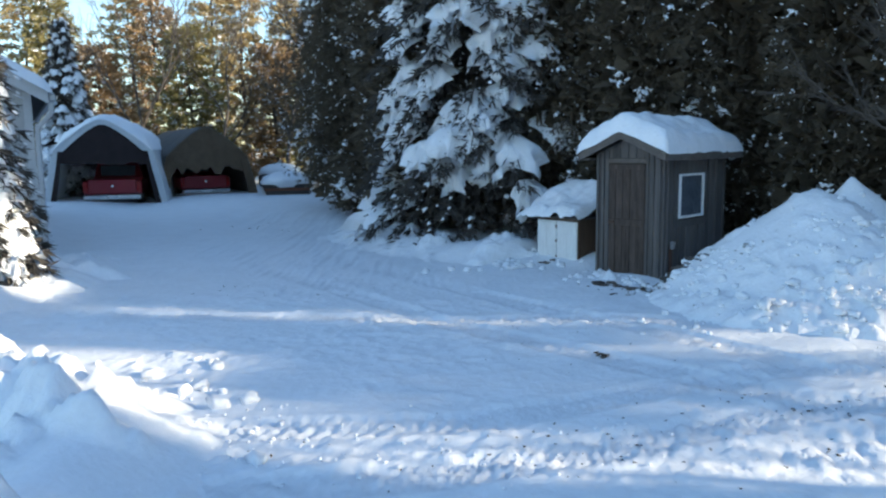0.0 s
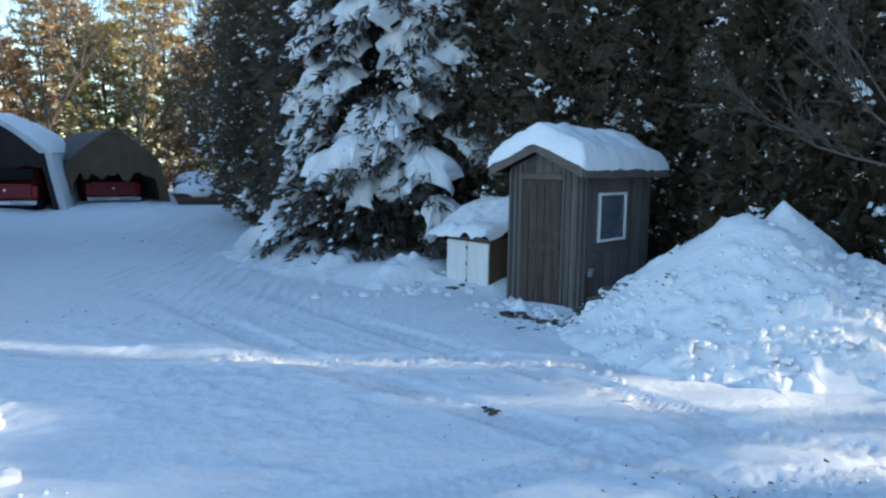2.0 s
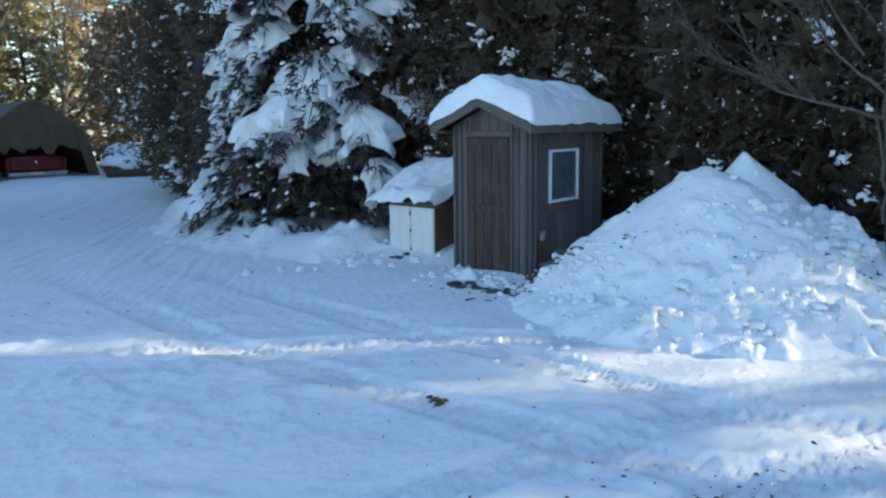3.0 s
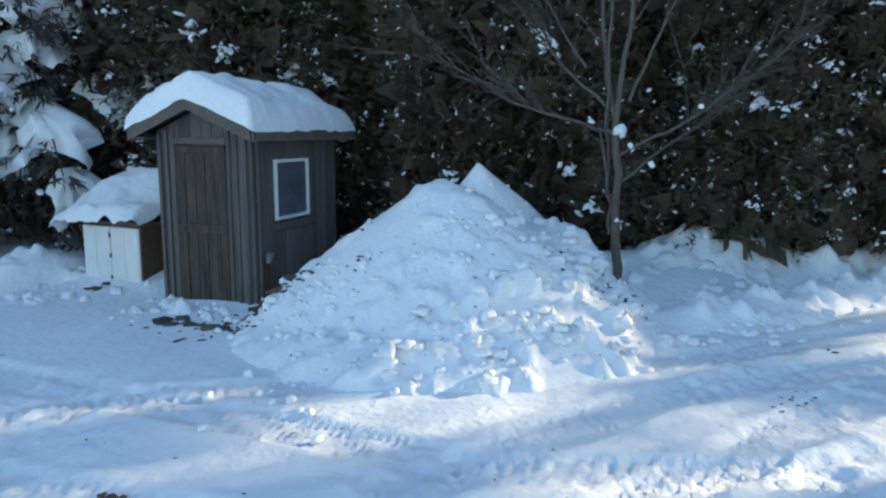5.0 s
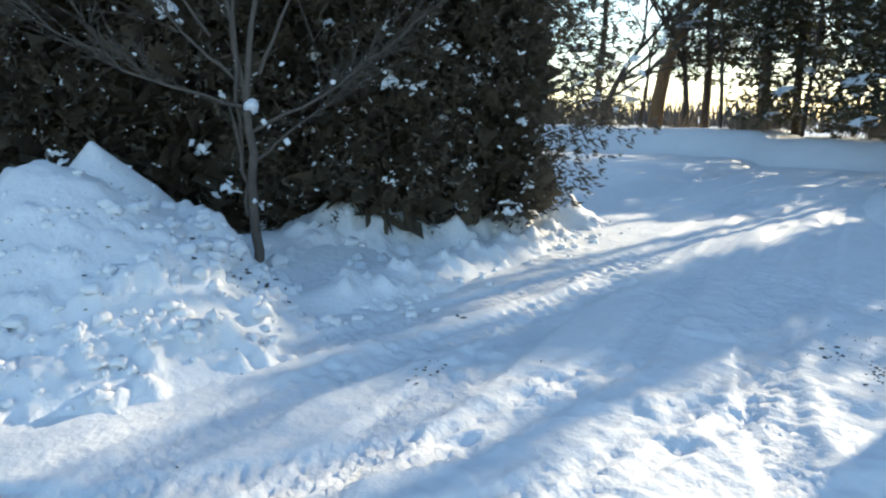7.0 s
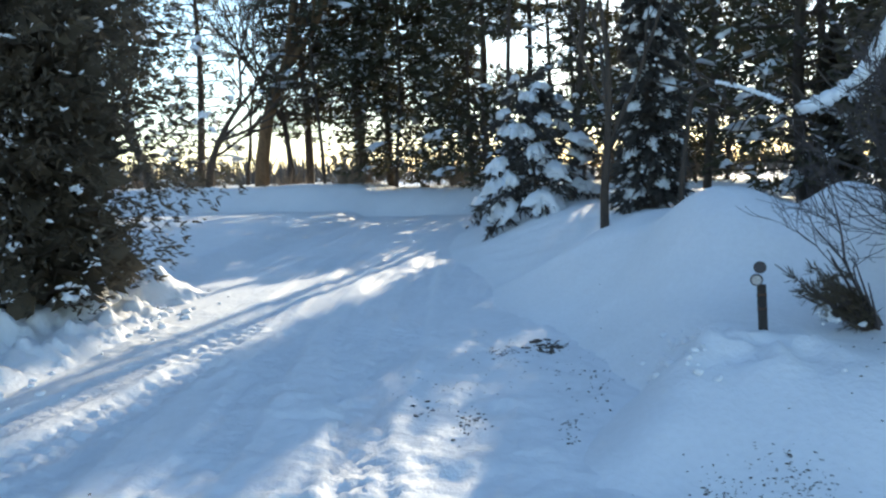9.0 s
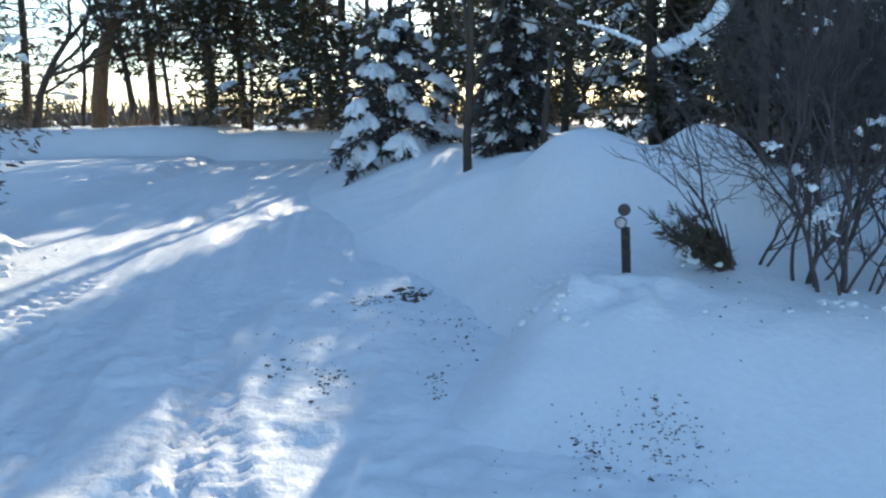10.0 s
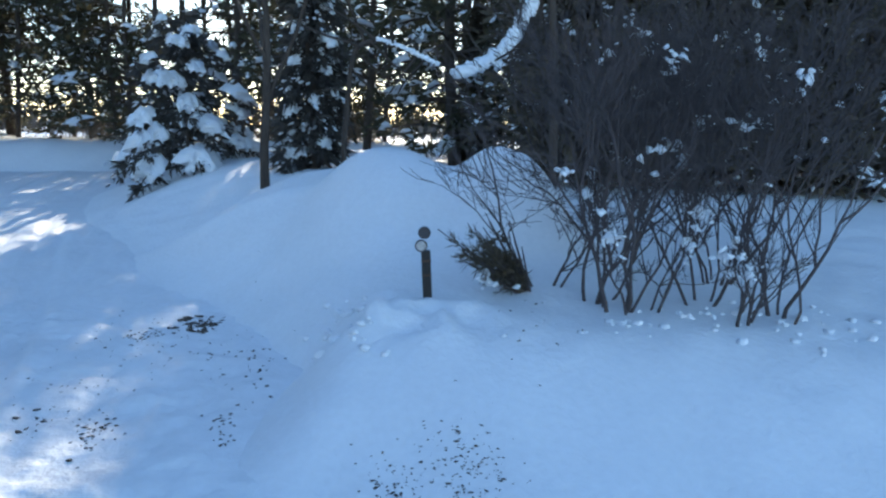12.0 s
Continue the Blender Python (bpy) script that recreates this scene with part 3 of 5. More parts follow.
def build_shed():
    s = thing("shed", SHED, "small weathered grey wooden shed with snowy gable roof", "shed")
    body = boxed(0.02, 0.02, -0.15, LX - 0.02, LY - 0.02, HW - 0.01, bevel=0)
    core = part("wall_core", body, DOOR, s)
    # front and back gable boards
    for front in (True, False):
        x0, x1 = (-0.012, 0.016) if front else (LX - 0.016, LX + 0.012)
        n = 8
        for i in range(n):
            y0, y1 = i * LY / n + 0.003, (i + 1) * LY / n - 0.003
            if front and y0 > 0.22 and y1 < 0.75:
                zlo = 1.56
            else:
                zlo = -0.15
            bm = bmesh.new()
            vs = [bm.verts.new(p) for p in ((x0, y0, zlo), (x0, y1, zlo), (x0, y1, gable_z(y1)), (x0, y0, gable_z(y0)), (x1, y0, zlo), (x1, y1, zlo), (x1, y1, gable_z(y1)), (x1, y0, gable_z(y0)))]
            for f in ((0, 3, 2, 1), (4, 5, 6, 7), (0, 1, 5, 4), (1, 2, 6, 5), (2, 3, 7, 6), (3, 0, 4, 7)):
                bm.faces.new([vs[k] for k in f])
            part("board", bm, WOOD, s)
        if front:
            for y in (0.02, 0.11, 0.19, 0.79, 0.87, 0.95):
                part("batten", boxed(-0.034, y - 0.018, -0.15, -0.012, y + 0.018, gable_z(y) - 0.03, bevel=0.003), WOOD, s)
    # side boards and battens
    for near in (True, False):
        y0, y1 = (-0.012, 0.016) if near else (LY - 0.016, LY + 0.012)
        n = 8
        for i in range(n):
            part("board", boxed(i * LX / n + 0.003, y0, -0.15, (i + 1) * LX / n - 0.003, y1, HW, bevel=0.003), WOOD, s)
        if near:
            for x in (0.02, 0.12, 0.30, 1.24, 1.48, 1.73):
                part("batten", boxed(x - 0.018, -0.034, -0.15, x + 0.018, -0.012, HW - 0.02, bevel=0.003), WOOD, s)
            for x in (0.46, 0.64, 0.82, 1.0):
                part("batten", boxed(x - 0.014, -0.03, -0.15, x + 0.014, -0.012, 0.71, bevel=0.003), WOOD, s)
            part("rail", boxed(0.32, -0.036, 0.71, 1.22, -0.012, 0.80, bevel=0.003), WOOD, s)
    # plank door in the gable face
    d = part("door", boxed(-0.03, 0.21, -0.12, -0.013, 0.77, 1.56, bevel=0.003), DOOR, s, "dark weathered plank door")
    for i in range(5):
        y = 0.216 + i * 0.11
        part("plank", boxed(-0.043, y + 0.003, 0.82, -0.0305, y + 0.106, 1.5, bevel=0.004), DOOR, d)
        part("plank", boxed(-0.043, y + 0.003, -0.1, -0.0305, y + 0.106, 0.74, bevel=0.004), DOOR, d)
    part("rail", boxed(-0.052, 0.214, 0.735, -0.0305, 0.766, 0.825, bevel=0.004), DOOR, d)
    part("rail", boxed(-0.052, 0.214, 1.49, -0.0305, 0.766, 1.555, bevel=0.004), DOOR, d)
    for y in (0.31, 0.50, 0.67):
        part("stile", boxed(-0.05, y - 0.016, -0.1, -0.044, y + 0.016, 0.73, bevel=0.002), DOOR, d)
        part("stile", boxed(-0.05, y - 0.016, 0.83, -0.044, y + 0.016, 1.485, bevel=0.002), DOOR, d)
    part("latch", boxed(-0.075, 0.66, 0.765, -0.0525, 0.75, 0.79, bevel=0.004), RUST, d, "rusty iron latch")
    part("door_header", boxed(-0.045, 0.2, 1.572, -0.0125, 0.78, 1.635, bevel=0.004), TRIM, s, "pale weathered board over the door")
    # window with white frame
    w = part("window", boxed(0.43, -0.022, 0.83, 1.085, -0.0125, 1.41, bevel=0.0), PANE, s, "dusty window with white frame")
    for a in ((0.419, -0.045, 0.825, 0.452, -0.0125, 1.42), (1.063, -0.045, 0.825, 1.096, -0.0125, 1.42), (0.452, -0.0445, 0.825, 1.063, -0.0125, 0.857), (0.452, -0.0445, 1.388, 1.063, -0.0125, 1.42)):
        part("frame", boxed(*a, bevel=0.004), FRAME_WHITE, w)
    # hasp and padlock
    h = part("hasp", boxed(0.20, -0.05, 0.08, 0.235, -0.0125, 0.48, bevel=0.004), RUST, s, "rusty hasp strap")
    bm = boxed(0.165, -0.085, 0.44, 0.235, -0.051, 0.51, bevel=0.008)
    part("padlock", bm, METAL, h, "bright padlock")
    hp = Heap()
    a = np.linspace(0, math.pi, 9)
    hp.tube(np.stack((0.20 + 0.022 * np.cos(a), -0.066 + 0 * a, 0.51 + 0.03 * np.sin(a)), 1), np.full(9, 0.005), 6)
    hp.link("shackle", METAL, h)
    part("plate", boxed(0.24, -0.05, 0.48, 0.32, -0.0125, 0.53, bevel=0.004), METAL, h)
    # roof
    ov, of = 0.17, 0.2
    for side in (-1, 1):
        bm = bmesh.new()
        ye = LY / 2 + side * (LY / 2 + ov)
        ze = shed_roof_z(ye)
        zr = shed_roof_z(LY / 2)
        ym = LY / 2 + side * 0.001
        vs = []
        for x in (-of, LX + 0.17):
            for (y, z) in ((ym, zr), (ye, ze), (ye, ze + 0.035), (ym, zr + 0.035)):
                vs.append(bm.verts.new((x, y, z)))
        for f in ((0, 1, 2, 3), (7, 6, 5, 4), (0, 4, 5, 1), (1, 5, 6, 2), (2, 6, 7, 3), (3, 7, 4, 0)):
            bm.faces.new([vs[k] for k in f])
        bmesh.ops.recalc_face_normals(bm, faces=bm.faces[:])
        part("roof_slope", bm, SHINGLE, s)
        # rake board on the gable
        bm = bmesh.new()
        vs = []
        for x in (-of - 0.022, -of - 0.002):
            for (y, z) in ((ym, zr + 0.04), (ye, ze + 0.04), (ye, ze - 0.065), (ym, zr - 0.065)):
                vs.append(bm.verts.new((x, y, z)))
        for f in ((0, 1, 2, 3), (7, 6, 5, 4), (0, 4, 5, 1), (1, 5, 6, 2), (2, 6, 7, 3), (3, 7, 4, 0)):
            bm.faces.new([vs[k] for k in f])
        bmesh.ops.recalc_face_normals(bm, faces=bm.faces[:])
        part("rake_board", bm, TRIM, s)
        ya, yb = (ye - 0.022, ye - 0.002) if side < 0 else (ye + 0.002, ye + 0.022)
        part("fascia", boxed(-of, ya, ze - 0.065, LX + 0.17, yb, ze + 0.03, bevel=0.003), TRIM, s)
        part("soffit", boxed(-of + 0.01, min(ye, LY / 2 + side * LY / 2) + 0.004, ze - 0.05, LX + 0.16, max(ye, LY / 2 + side * LY / 2) - 0.004, ze - 0.035, bevel=0), TRIM, s)
    # snow on the roof
    xs, ys = np.linspace(-of - 0.04, LX + 0.2, 72), np.linspace(-ov - 0.04, LY + ov + 0.04, 56)
    X, Y = np.meshgrid(xs, ys, indexing="ij")
    ex = np.minimum(X + of + 0.03, LX + 0.2 - X)
    ey = np.minimum(Y + ov + 0.03, LY + ov + 0.03 - Y)
    e = np.minimum(ex, ey) + 0.012 * fbm(X, Y, 0.3, 2, 5)
    rz = HW + 0.07 + RISE * (1.04 - np.sqrt((np.abs(Y - LY / 2) / (LY / 2)) ** 2 + 0.01))
    th = 0.225 * np.clip(np.maximum(e, 0) / 0.11, 0, 1) ** 0.4
    Z = rz + th * (1 + 0.5 * fbm(X, Y, 0.5, 3, 8)) + 0.03 * fbm(X, Y, 0.14, 3, 12) + 0.06 * np.exp(-(np.hypot(X - 0.42, Y - 0.55) / 0.14) ** 2) + 0.012
    n, m = X.shape
    i, j = np.meshgrid(np.arange(n - 1), np.arange(m - 1), indexing="ij")
    q = np.stack((i * m + j, (i + 1) * m + j, (i + 1) * m + j + 1, i * m + j + 1), -1).reshape(-1, 4)
    raw("roof_snow", np.stack((X, Y, Z), -1).reshape(-1, 3), q, SNOW, s, "thick rounded snow cap", smooth=True)
    return s


build_shed()


def build_cabinet():
    c = thing("cabinet", pose(2.0, 10.80, -0.12, 0, 0, 36), "white two-door cabinet with brown side beside the shed", "cabinet")
    part("carcass", boxed(0.0, 0, -0.02, 0.42, 0.86, 0.76), PLY, c, "brown plywood carcass")
    for y0, y1 in ((0.012, 0.425), (0.435, 0.848)):
        d = part("door", boxed(-0.024, y0, 0.06, -0.003, y1, 0.73, bevel=0.006), PAINT, c, "worn white painted door")
        for k in range(2):
            ya = y0 + 0.012 + k * (y1 - y0 - 0.02) / 2
            part("panel", boxed(-0.029, ya, 0.09, -0.0245, ya + (y1 - y0 - 0.03) / 2, 0.70, bevel=0.002), PAINT, d)
    for z in (0.16, 0.40, 0.62):
        part("hinge", boxed(-0.034, 0.415, z, -0.0295, 0.445, z + 0.05, bevel=0.002), RUST, c)
    part("top", boxed(-0.05, -0.03, 0.762, 0.45, 0.89, 0.79), TRIM, c)
    part("base_board", boxed(-0.06, 0.05, -0.02, -0.005, 0.80, 0.04), DARK, c)
    xs, ys = np.linspace(-0.15, 0.75, 40), np.linspace(-0.08, 1.24, 50)
    X, Y = np.meshgrid(xs, ys, indexing="ij")
    e = np.minimum(np.minimum(X + 0.15, 0.75 - X), np.minimum(Y + 0.08, 1.24 - Y)) + 0.05 * fbm(X, Y, 0.2, 2, 4)
    Z = 0.78 + 0.2 * np.clip(np.maximum(e, 0) / 0.1, 0, 1) ** 0.5 * (1 + 0.6 * fbm(X, Y, 0.35, 3, 3)) + 0.55 * np.clip(X, 0, 1) ** 1.1 - 0.5 * np.clip(Y - 0.86, 0, 1) ** 1.2 + 0.03 * fbm(X, Y, 0.12, 3, 13)
    n, m = X.shape
    i, j = np.meshgrid(np.arange(n - 1), np.arange(m - 1), indexing="ij")
    q = np.stack((i * m + j, (i + 1) * m + j, (i + 1) * m + j + 1, i * m + j + 1), -1).reshape(-1, 4)
    raw("cabinet_snow", np.stack((X, Y, Z), -1).reshape(-1, 3), q, SNOW, c, "thick snow heap", smooth=True)


build_cabinet()


# ---- trees ----
# snow strips to be sunlit: range across the sun, then range along x
GAPS = ((6.45, 6.65, 1.2, 3.6), (6.05, 6.12, 3.0, 5.4), (6.85, 7.05, 2.8, 5.4), (7.42, 7.62, -4, -0.3), (7.3, 7.72, -0.3, 5.0), (6.8, 7.8, 6.5, 15.0), (7.8, 9.4, 8.5, 12.0), (7.8, 8.8, -9, -4.5), (5.45, 5.72, 2.8, 6.5), (4.65, 4.9, 3.4, 5.6), (4.35, 5.7, -6, -1.5), (3.8, 4.5, -4, 4.2), (4.1, 4.35, 4, 7.0))


def sunlit_gap(P):
    """Openings cut into the tree crowns along the sun, to light chosen snow strips."""
    p = 0.985 * P[:, 1] + 0.174 * P[:, 0]
    w = 0.10 * np.sin(P[:, 2] * 2.1) + 0.06 * np.sin(P[:, 2] * 5.3 + 1)
    foot = P[:, 0] - P[:, 2] / math.tan(radians(SUN_EL)) * 0.985
    out = np.zeros(len(P), bool)
    for a, b, lo, hi in GAPS:
        wide = 0.05 if a > 6 else 0.0
        out |= (p > a + w - wide) & (p < b + w + wide) & (foot > lo) & (foot < hi)
    return out


def cedar(h, r, seed, n=16500, low=0.05, snow=260, big=0.018, leaf=0.085, flare=0.0, at=None):
    """Dense columnar cedar: trunk, crown of leaf sprays, dabs of snow."""
    global RNG
    RNG = np.random.default_rng(seed)
    t = thing("cedar_tree", pose(0, 0, 0), "dense dark green cedar with dabs of snow", "tree", "cedar hedge trees")
    hp = Heap()
    z = np.linspace(-0.2, h * 0.94, 9)
    hp.tube(np.stack((0.05 * np.sin(z * 1.3 + seed), 0.05 * np.cos(z + seed), z), 1), np.linspace(0.11, 0.02, 9), 7)
    hp.link("trunk", BARK, t)
    hp = Heap()
    u = RNG.random(n) ** 0.85
    th = RNG.uniform(0, 2 * math.pi, n)
    hem = low + 0.16 + 0.22 * np.sin(th * 3 + seed) + 0.14 * np.sin(th * 7 + 2 * seed)
    zz = hem + u * (h - hem)
    prof = r * np.clip(1.02 - u, 0, 1) ** 0.55 * (0.62 + 0.38 * smooth01(u / 0.08)) * (1 + flare * smooth01(u / 0.35))
    wob = 1 + 0.22 * np.sin(th * 3 + zz * 1.7 + seed) + 0.16 * np.sin(th * 7 - zz * 3.1) + 0.1 * np.sin(zz * 7 + th * 2)
    k = RNG.uniform(0.55, 1.05, n) * wob
    pos = np.stack((prof * k * np.cos(th), prof * k * np.sin(th), zz + RNG.normal(0, 0.05, n)), 1)
    out = np.stack((np.cos(th), np.sin(th), np.full(n, 0.15)), 1)
    if at is not None:
        free = ~sunlit_gap(pos + np.array(at))
        pos, out, n = pos[free], out[free], int(free.sum())
    hp.sprays(pos, out, RNG.uniform(leaf * 0.55, leaf * 1.5, n), 3, 0.12, 0.9, 0.7)
    m = 1100
    u2, t2 = RNG.random(m), RNG.uniform(0, 6.3, m)
    k2 = RNG.uniform(0.1, 0.62, m) * r * np.clip(1 - u2, 0, 1) ** 0.55
    hp.sprays(np.stack((k2 * np.cos(t2), k2 * np.sin(t2), low + 0.3 + u2 * (h - low - 0.3)), 1), np.stack((np.cos(t2), np.sin(t2), 0.3 + 0 * t2), 1), 0.42, 4, 0.3, 1.2, 0.2)
    hp.link("crown", CEDAR, t)
    hp = Heap()
    k = RNG.integers(0, n, n // 26)
    hp.sprays(pos[k] + np.array((0, 0, 0.01)), out[k], leaf * 0.8, 2, 0.16, 0.8, 0.2)
    for _ in range(snow):
        u1, a = RNG.random() * 0.8, RNG.uniform(0, 6.3)
        rr = r * (1.02 - u1) ** 0.55 * (0.62 + 0.38 * min(1, u1 / 0.08)) * (1 + flare * float(smooth01(u1 / 0.35))) * (1 + 0.22 * math.sin(a * 3 + (low + u1 * (h - low)) * 1.7 + seed) + 0.16 * math.sin(a * 7 - (low + u1 * (h - low)) * 3.1)) * RNG.uniform(0.9, 1.06)
        g = min(0.09, big * RNG.lognormal(0, 0.75))
        hp.dab((rr * math.cos(a), rr * math.sin(a), low + 0.1 + u1 * (h - low)), g, a)
    hp.link("snow", SNOW_BOUGH, t, smooth=True)
    return t


def place(t, x, y, rz=0.0, s=1.0, dz=-0.05):
    t.matrix_basis = pose(x, y, snow_z(x, y) + dz, 0, 0, rz) @ Matrix.Scale(s, 4)
    return t


def again(t, x, y, rz, s=1.0, dz=-0.05):
    c = copy_thing(t, pose(x, y, snow_z(x, y) + dz, 0, 0, rz))
    c.scale = (s, s, s)
    return c


cedars = [cedar(7.2, 1.2, 11), cedar(6.4, 1.05, 12), cedar(7.8, 1.3, 13, n=18000)]
back_cedar = cedar(7.4, 1.25, 14, n=9000, leaf=0.15, snow=300, big=0.022)
end_cedar = cedar(7.6, 1.12, 15, n=24000, snow=420, big=0.022, flare=0.7, at=(9.3, 7.8, 0.1))
place(back_cedar, 3.2, 15.2, 0, 1.2)
place(cedars[0], 4.8, 12.1), place(cedars[1], 5.6, 10.6), place(cedars[2], 8.6, 9.0), place(end_cedar, 9.3, 7.8)
for i, (x, y, s) in enumerate(((6.5, 9.8, 1.0), (7.6, 9.2, 1.05), (3.4, 12.4, 1.05), (8.15, 8.35, 0.8), (10.0, 9.0, 1.0), (6.0, 11.9, 1.2), (7.6, 11.0, 1.2), (9.0, 10.2, 1.15), (4.2, 13.4, 1.25), (2.4, 13.9, 1.2))):
    again(cedars[i % 3] if i < 4 else back_cedar, x, y, 47 * i + 20, s)
# dark row along the far drive; tall ones behind added to shade the tents
for i, (x, y, s) in enumerate(((-1.75, 18.8, 1.15), (-2.4, 20.9, 1.2), (-2.2, 22.8, 1.3), (-0.7, 16.4, 1.1), (-1.2, 18.4, 1.2), (-1.9, 20.8, 1.2), (-0.2, 17.4, 1.3), (-1.3, 21.4, 1.35), (0.3, 15.2, 1.2), (-1.0, 24.4, 1.4), (-0.9, 25.8, 1.5), (-0.4, 28.2, 1.5), (0.6, 24, 1.5), (1.0, 30.5, 1.5))):
    tagged(again(end_cedar if i < 3 else back_cedar, x, y, 61 * i, s), "tall dark cedar beside the far drive", "tree", "cedars by the far drive")


def spruce(x, y, h, r, seed, n_b=120, label="large spruce with boughs bent under heavy snow", load=1.0, low=0.5, group="", spray=26, core=260, pad=1.0, bare=-1.0):
    global RNG
    RNG = np.random.default_rng(seed)
    t = thing("spruce_tree", pose(x, y, snow_z(x, y) - 0.05), label, "tree", group)
    hp = Heap()
    z = np.linspace(-0.2, h, 8)
    hp.tube(np.stack((0 * z, 0 * z, z), 1), np.linspace(0.035 * h * 0.55, 0.02, 8), 8)
    hp.link("trunk", BARK, t)
    fol, sn = Heap(), Heap()
    for i in range(n_b):
        u = ((i + RNG.random()) / n_b) ** 1.15
        z0 = low + u * (h - low) * 0.97 + 0.25
        yaw = i * 2.399 + RNG.normal(0, 0.2)
        L = r * (1.04 - u) ** 0.8 * RNG.uniform(0.75, 1.08) + 0.15
        s = np.linspace(0, 1, 7)
        drop = (0.2 + 0.26 * (1 - u)) * L
        px, pz = L * s, z0 + 0.12 * L * np.sin(s * 2.2) - drop * s ** 1.7
        pts = np.stack((px * math.cos(yaw), px * math.sin(yaw), pz), 1)
        if x > 10 and sunlit_gap(pts[2:] + np.array((x, y, snow_z(x, y)))).any():
            continue
        fol.tube(pts, np.linspace(0.03, 0.006, 7), 4)
        k = max(6, int(spray * (0.4 + L / r)))
        ss = RNG.uniform(0.2, 1.0, k) ** 0.8
        c = np.stack([np.interp(ss, s, pts[:, a]) for a in range(3)], 1)
        side = RNG.choice([-1, 1], k)
        w = 0.3 * L * (1.05 - ss) + 0.08
        off = RNG.random(k) * w * side
        c[:, 0] += -math.sin(yaw) * off
        c[:, 1] += math.cos(yaw) * off
        c[:, 2] -= np.abs(off) * 0.35 + RNG.uniform(0, 0.12, k)
        out = np.stack((math.cos(yaw) - side * 0.7 * math.sin(yaw), math.sin(yaw) + side * 0.7 * math.cos(yaw), np.full(k, -0.35)), 1)
        fol.sprays(c, out, RNG.uniform(0.08, 0.22, k), 6, 0.09, 0.9, 0.9)
        if RNG.random() < 0.95 * load * (0.1 if pts[-1, 2] < bare else 1):
            for e in (0, -1, 1):
                if e and RNG.random() < 0.4:
                    continue
                f2 = RNG.uniform(0.42, 0.66) if e == 0 else RNG.uniform(0.4, 0.75)
                q = np.array([np.interp(f2, s, pts[:, a]) for a in range(3)])
                run = L * (0.98 - f2) * RNG.uniform(0.8, 1.1) * (1 if e == 0 else 0.8)
                fall = drop * (1 - f2 ** 1.7) / max(0.05, L * (1 - f2)) * RNG.uniform(0.45, 0.75)
                sn.plate(q + np.array((0, 0, 0.03)), yaw + e * RNG.uniform(0.5, 0.85) + RNG.normal(0, 0.1), run, run * RNG.uniform(0.34, 0.54) * pad, (0.05 + 0.035 * L) * pad, fall, 0.55)
        for _ in range(9):
            f2 = RNG.uniform(0.3, 1)
            q = np.array([np.interp(f2, s, pts[:, a]) for a in range(3)]) + RNG.normal(0, 0.05 + 0.05 * L, 3)
            g = RNG.uniform(0.012, 0.045)
            sn.lump(q, (g * 1.5, g, g * 0.5), yaw, 0.5, 0.5, small=True)
    m = int(core * r)
    u2, t2 = RNG.random(m), RNG.uniform(0, 6.3, m)
    k2 = RNG.uniform(0.1, 0.6, m) * r * (1 - u2)
    fol.sprays(np.stack((k2 * np.cos(t2), k2 * np.sin(t2), low + u2 * (h - low)), 1), np.stack((np.cos(t2), np.sin(t2), -0.3 + 0 * t2), 1), 0.28, 5, 0.2, 1.0, 0.4)
    fol.link("crown", SPRUCE, t)
    sn.link("snow", SNOW_BOUGH, t, "heavy snow pads on the boughs", smooth=True)
    return t


spruce(0.95, 14.75, 14.5, 2.75, 21, n_b=330, spray=64, low=0.35, core=1200, pad=1.0, bare=0.5)


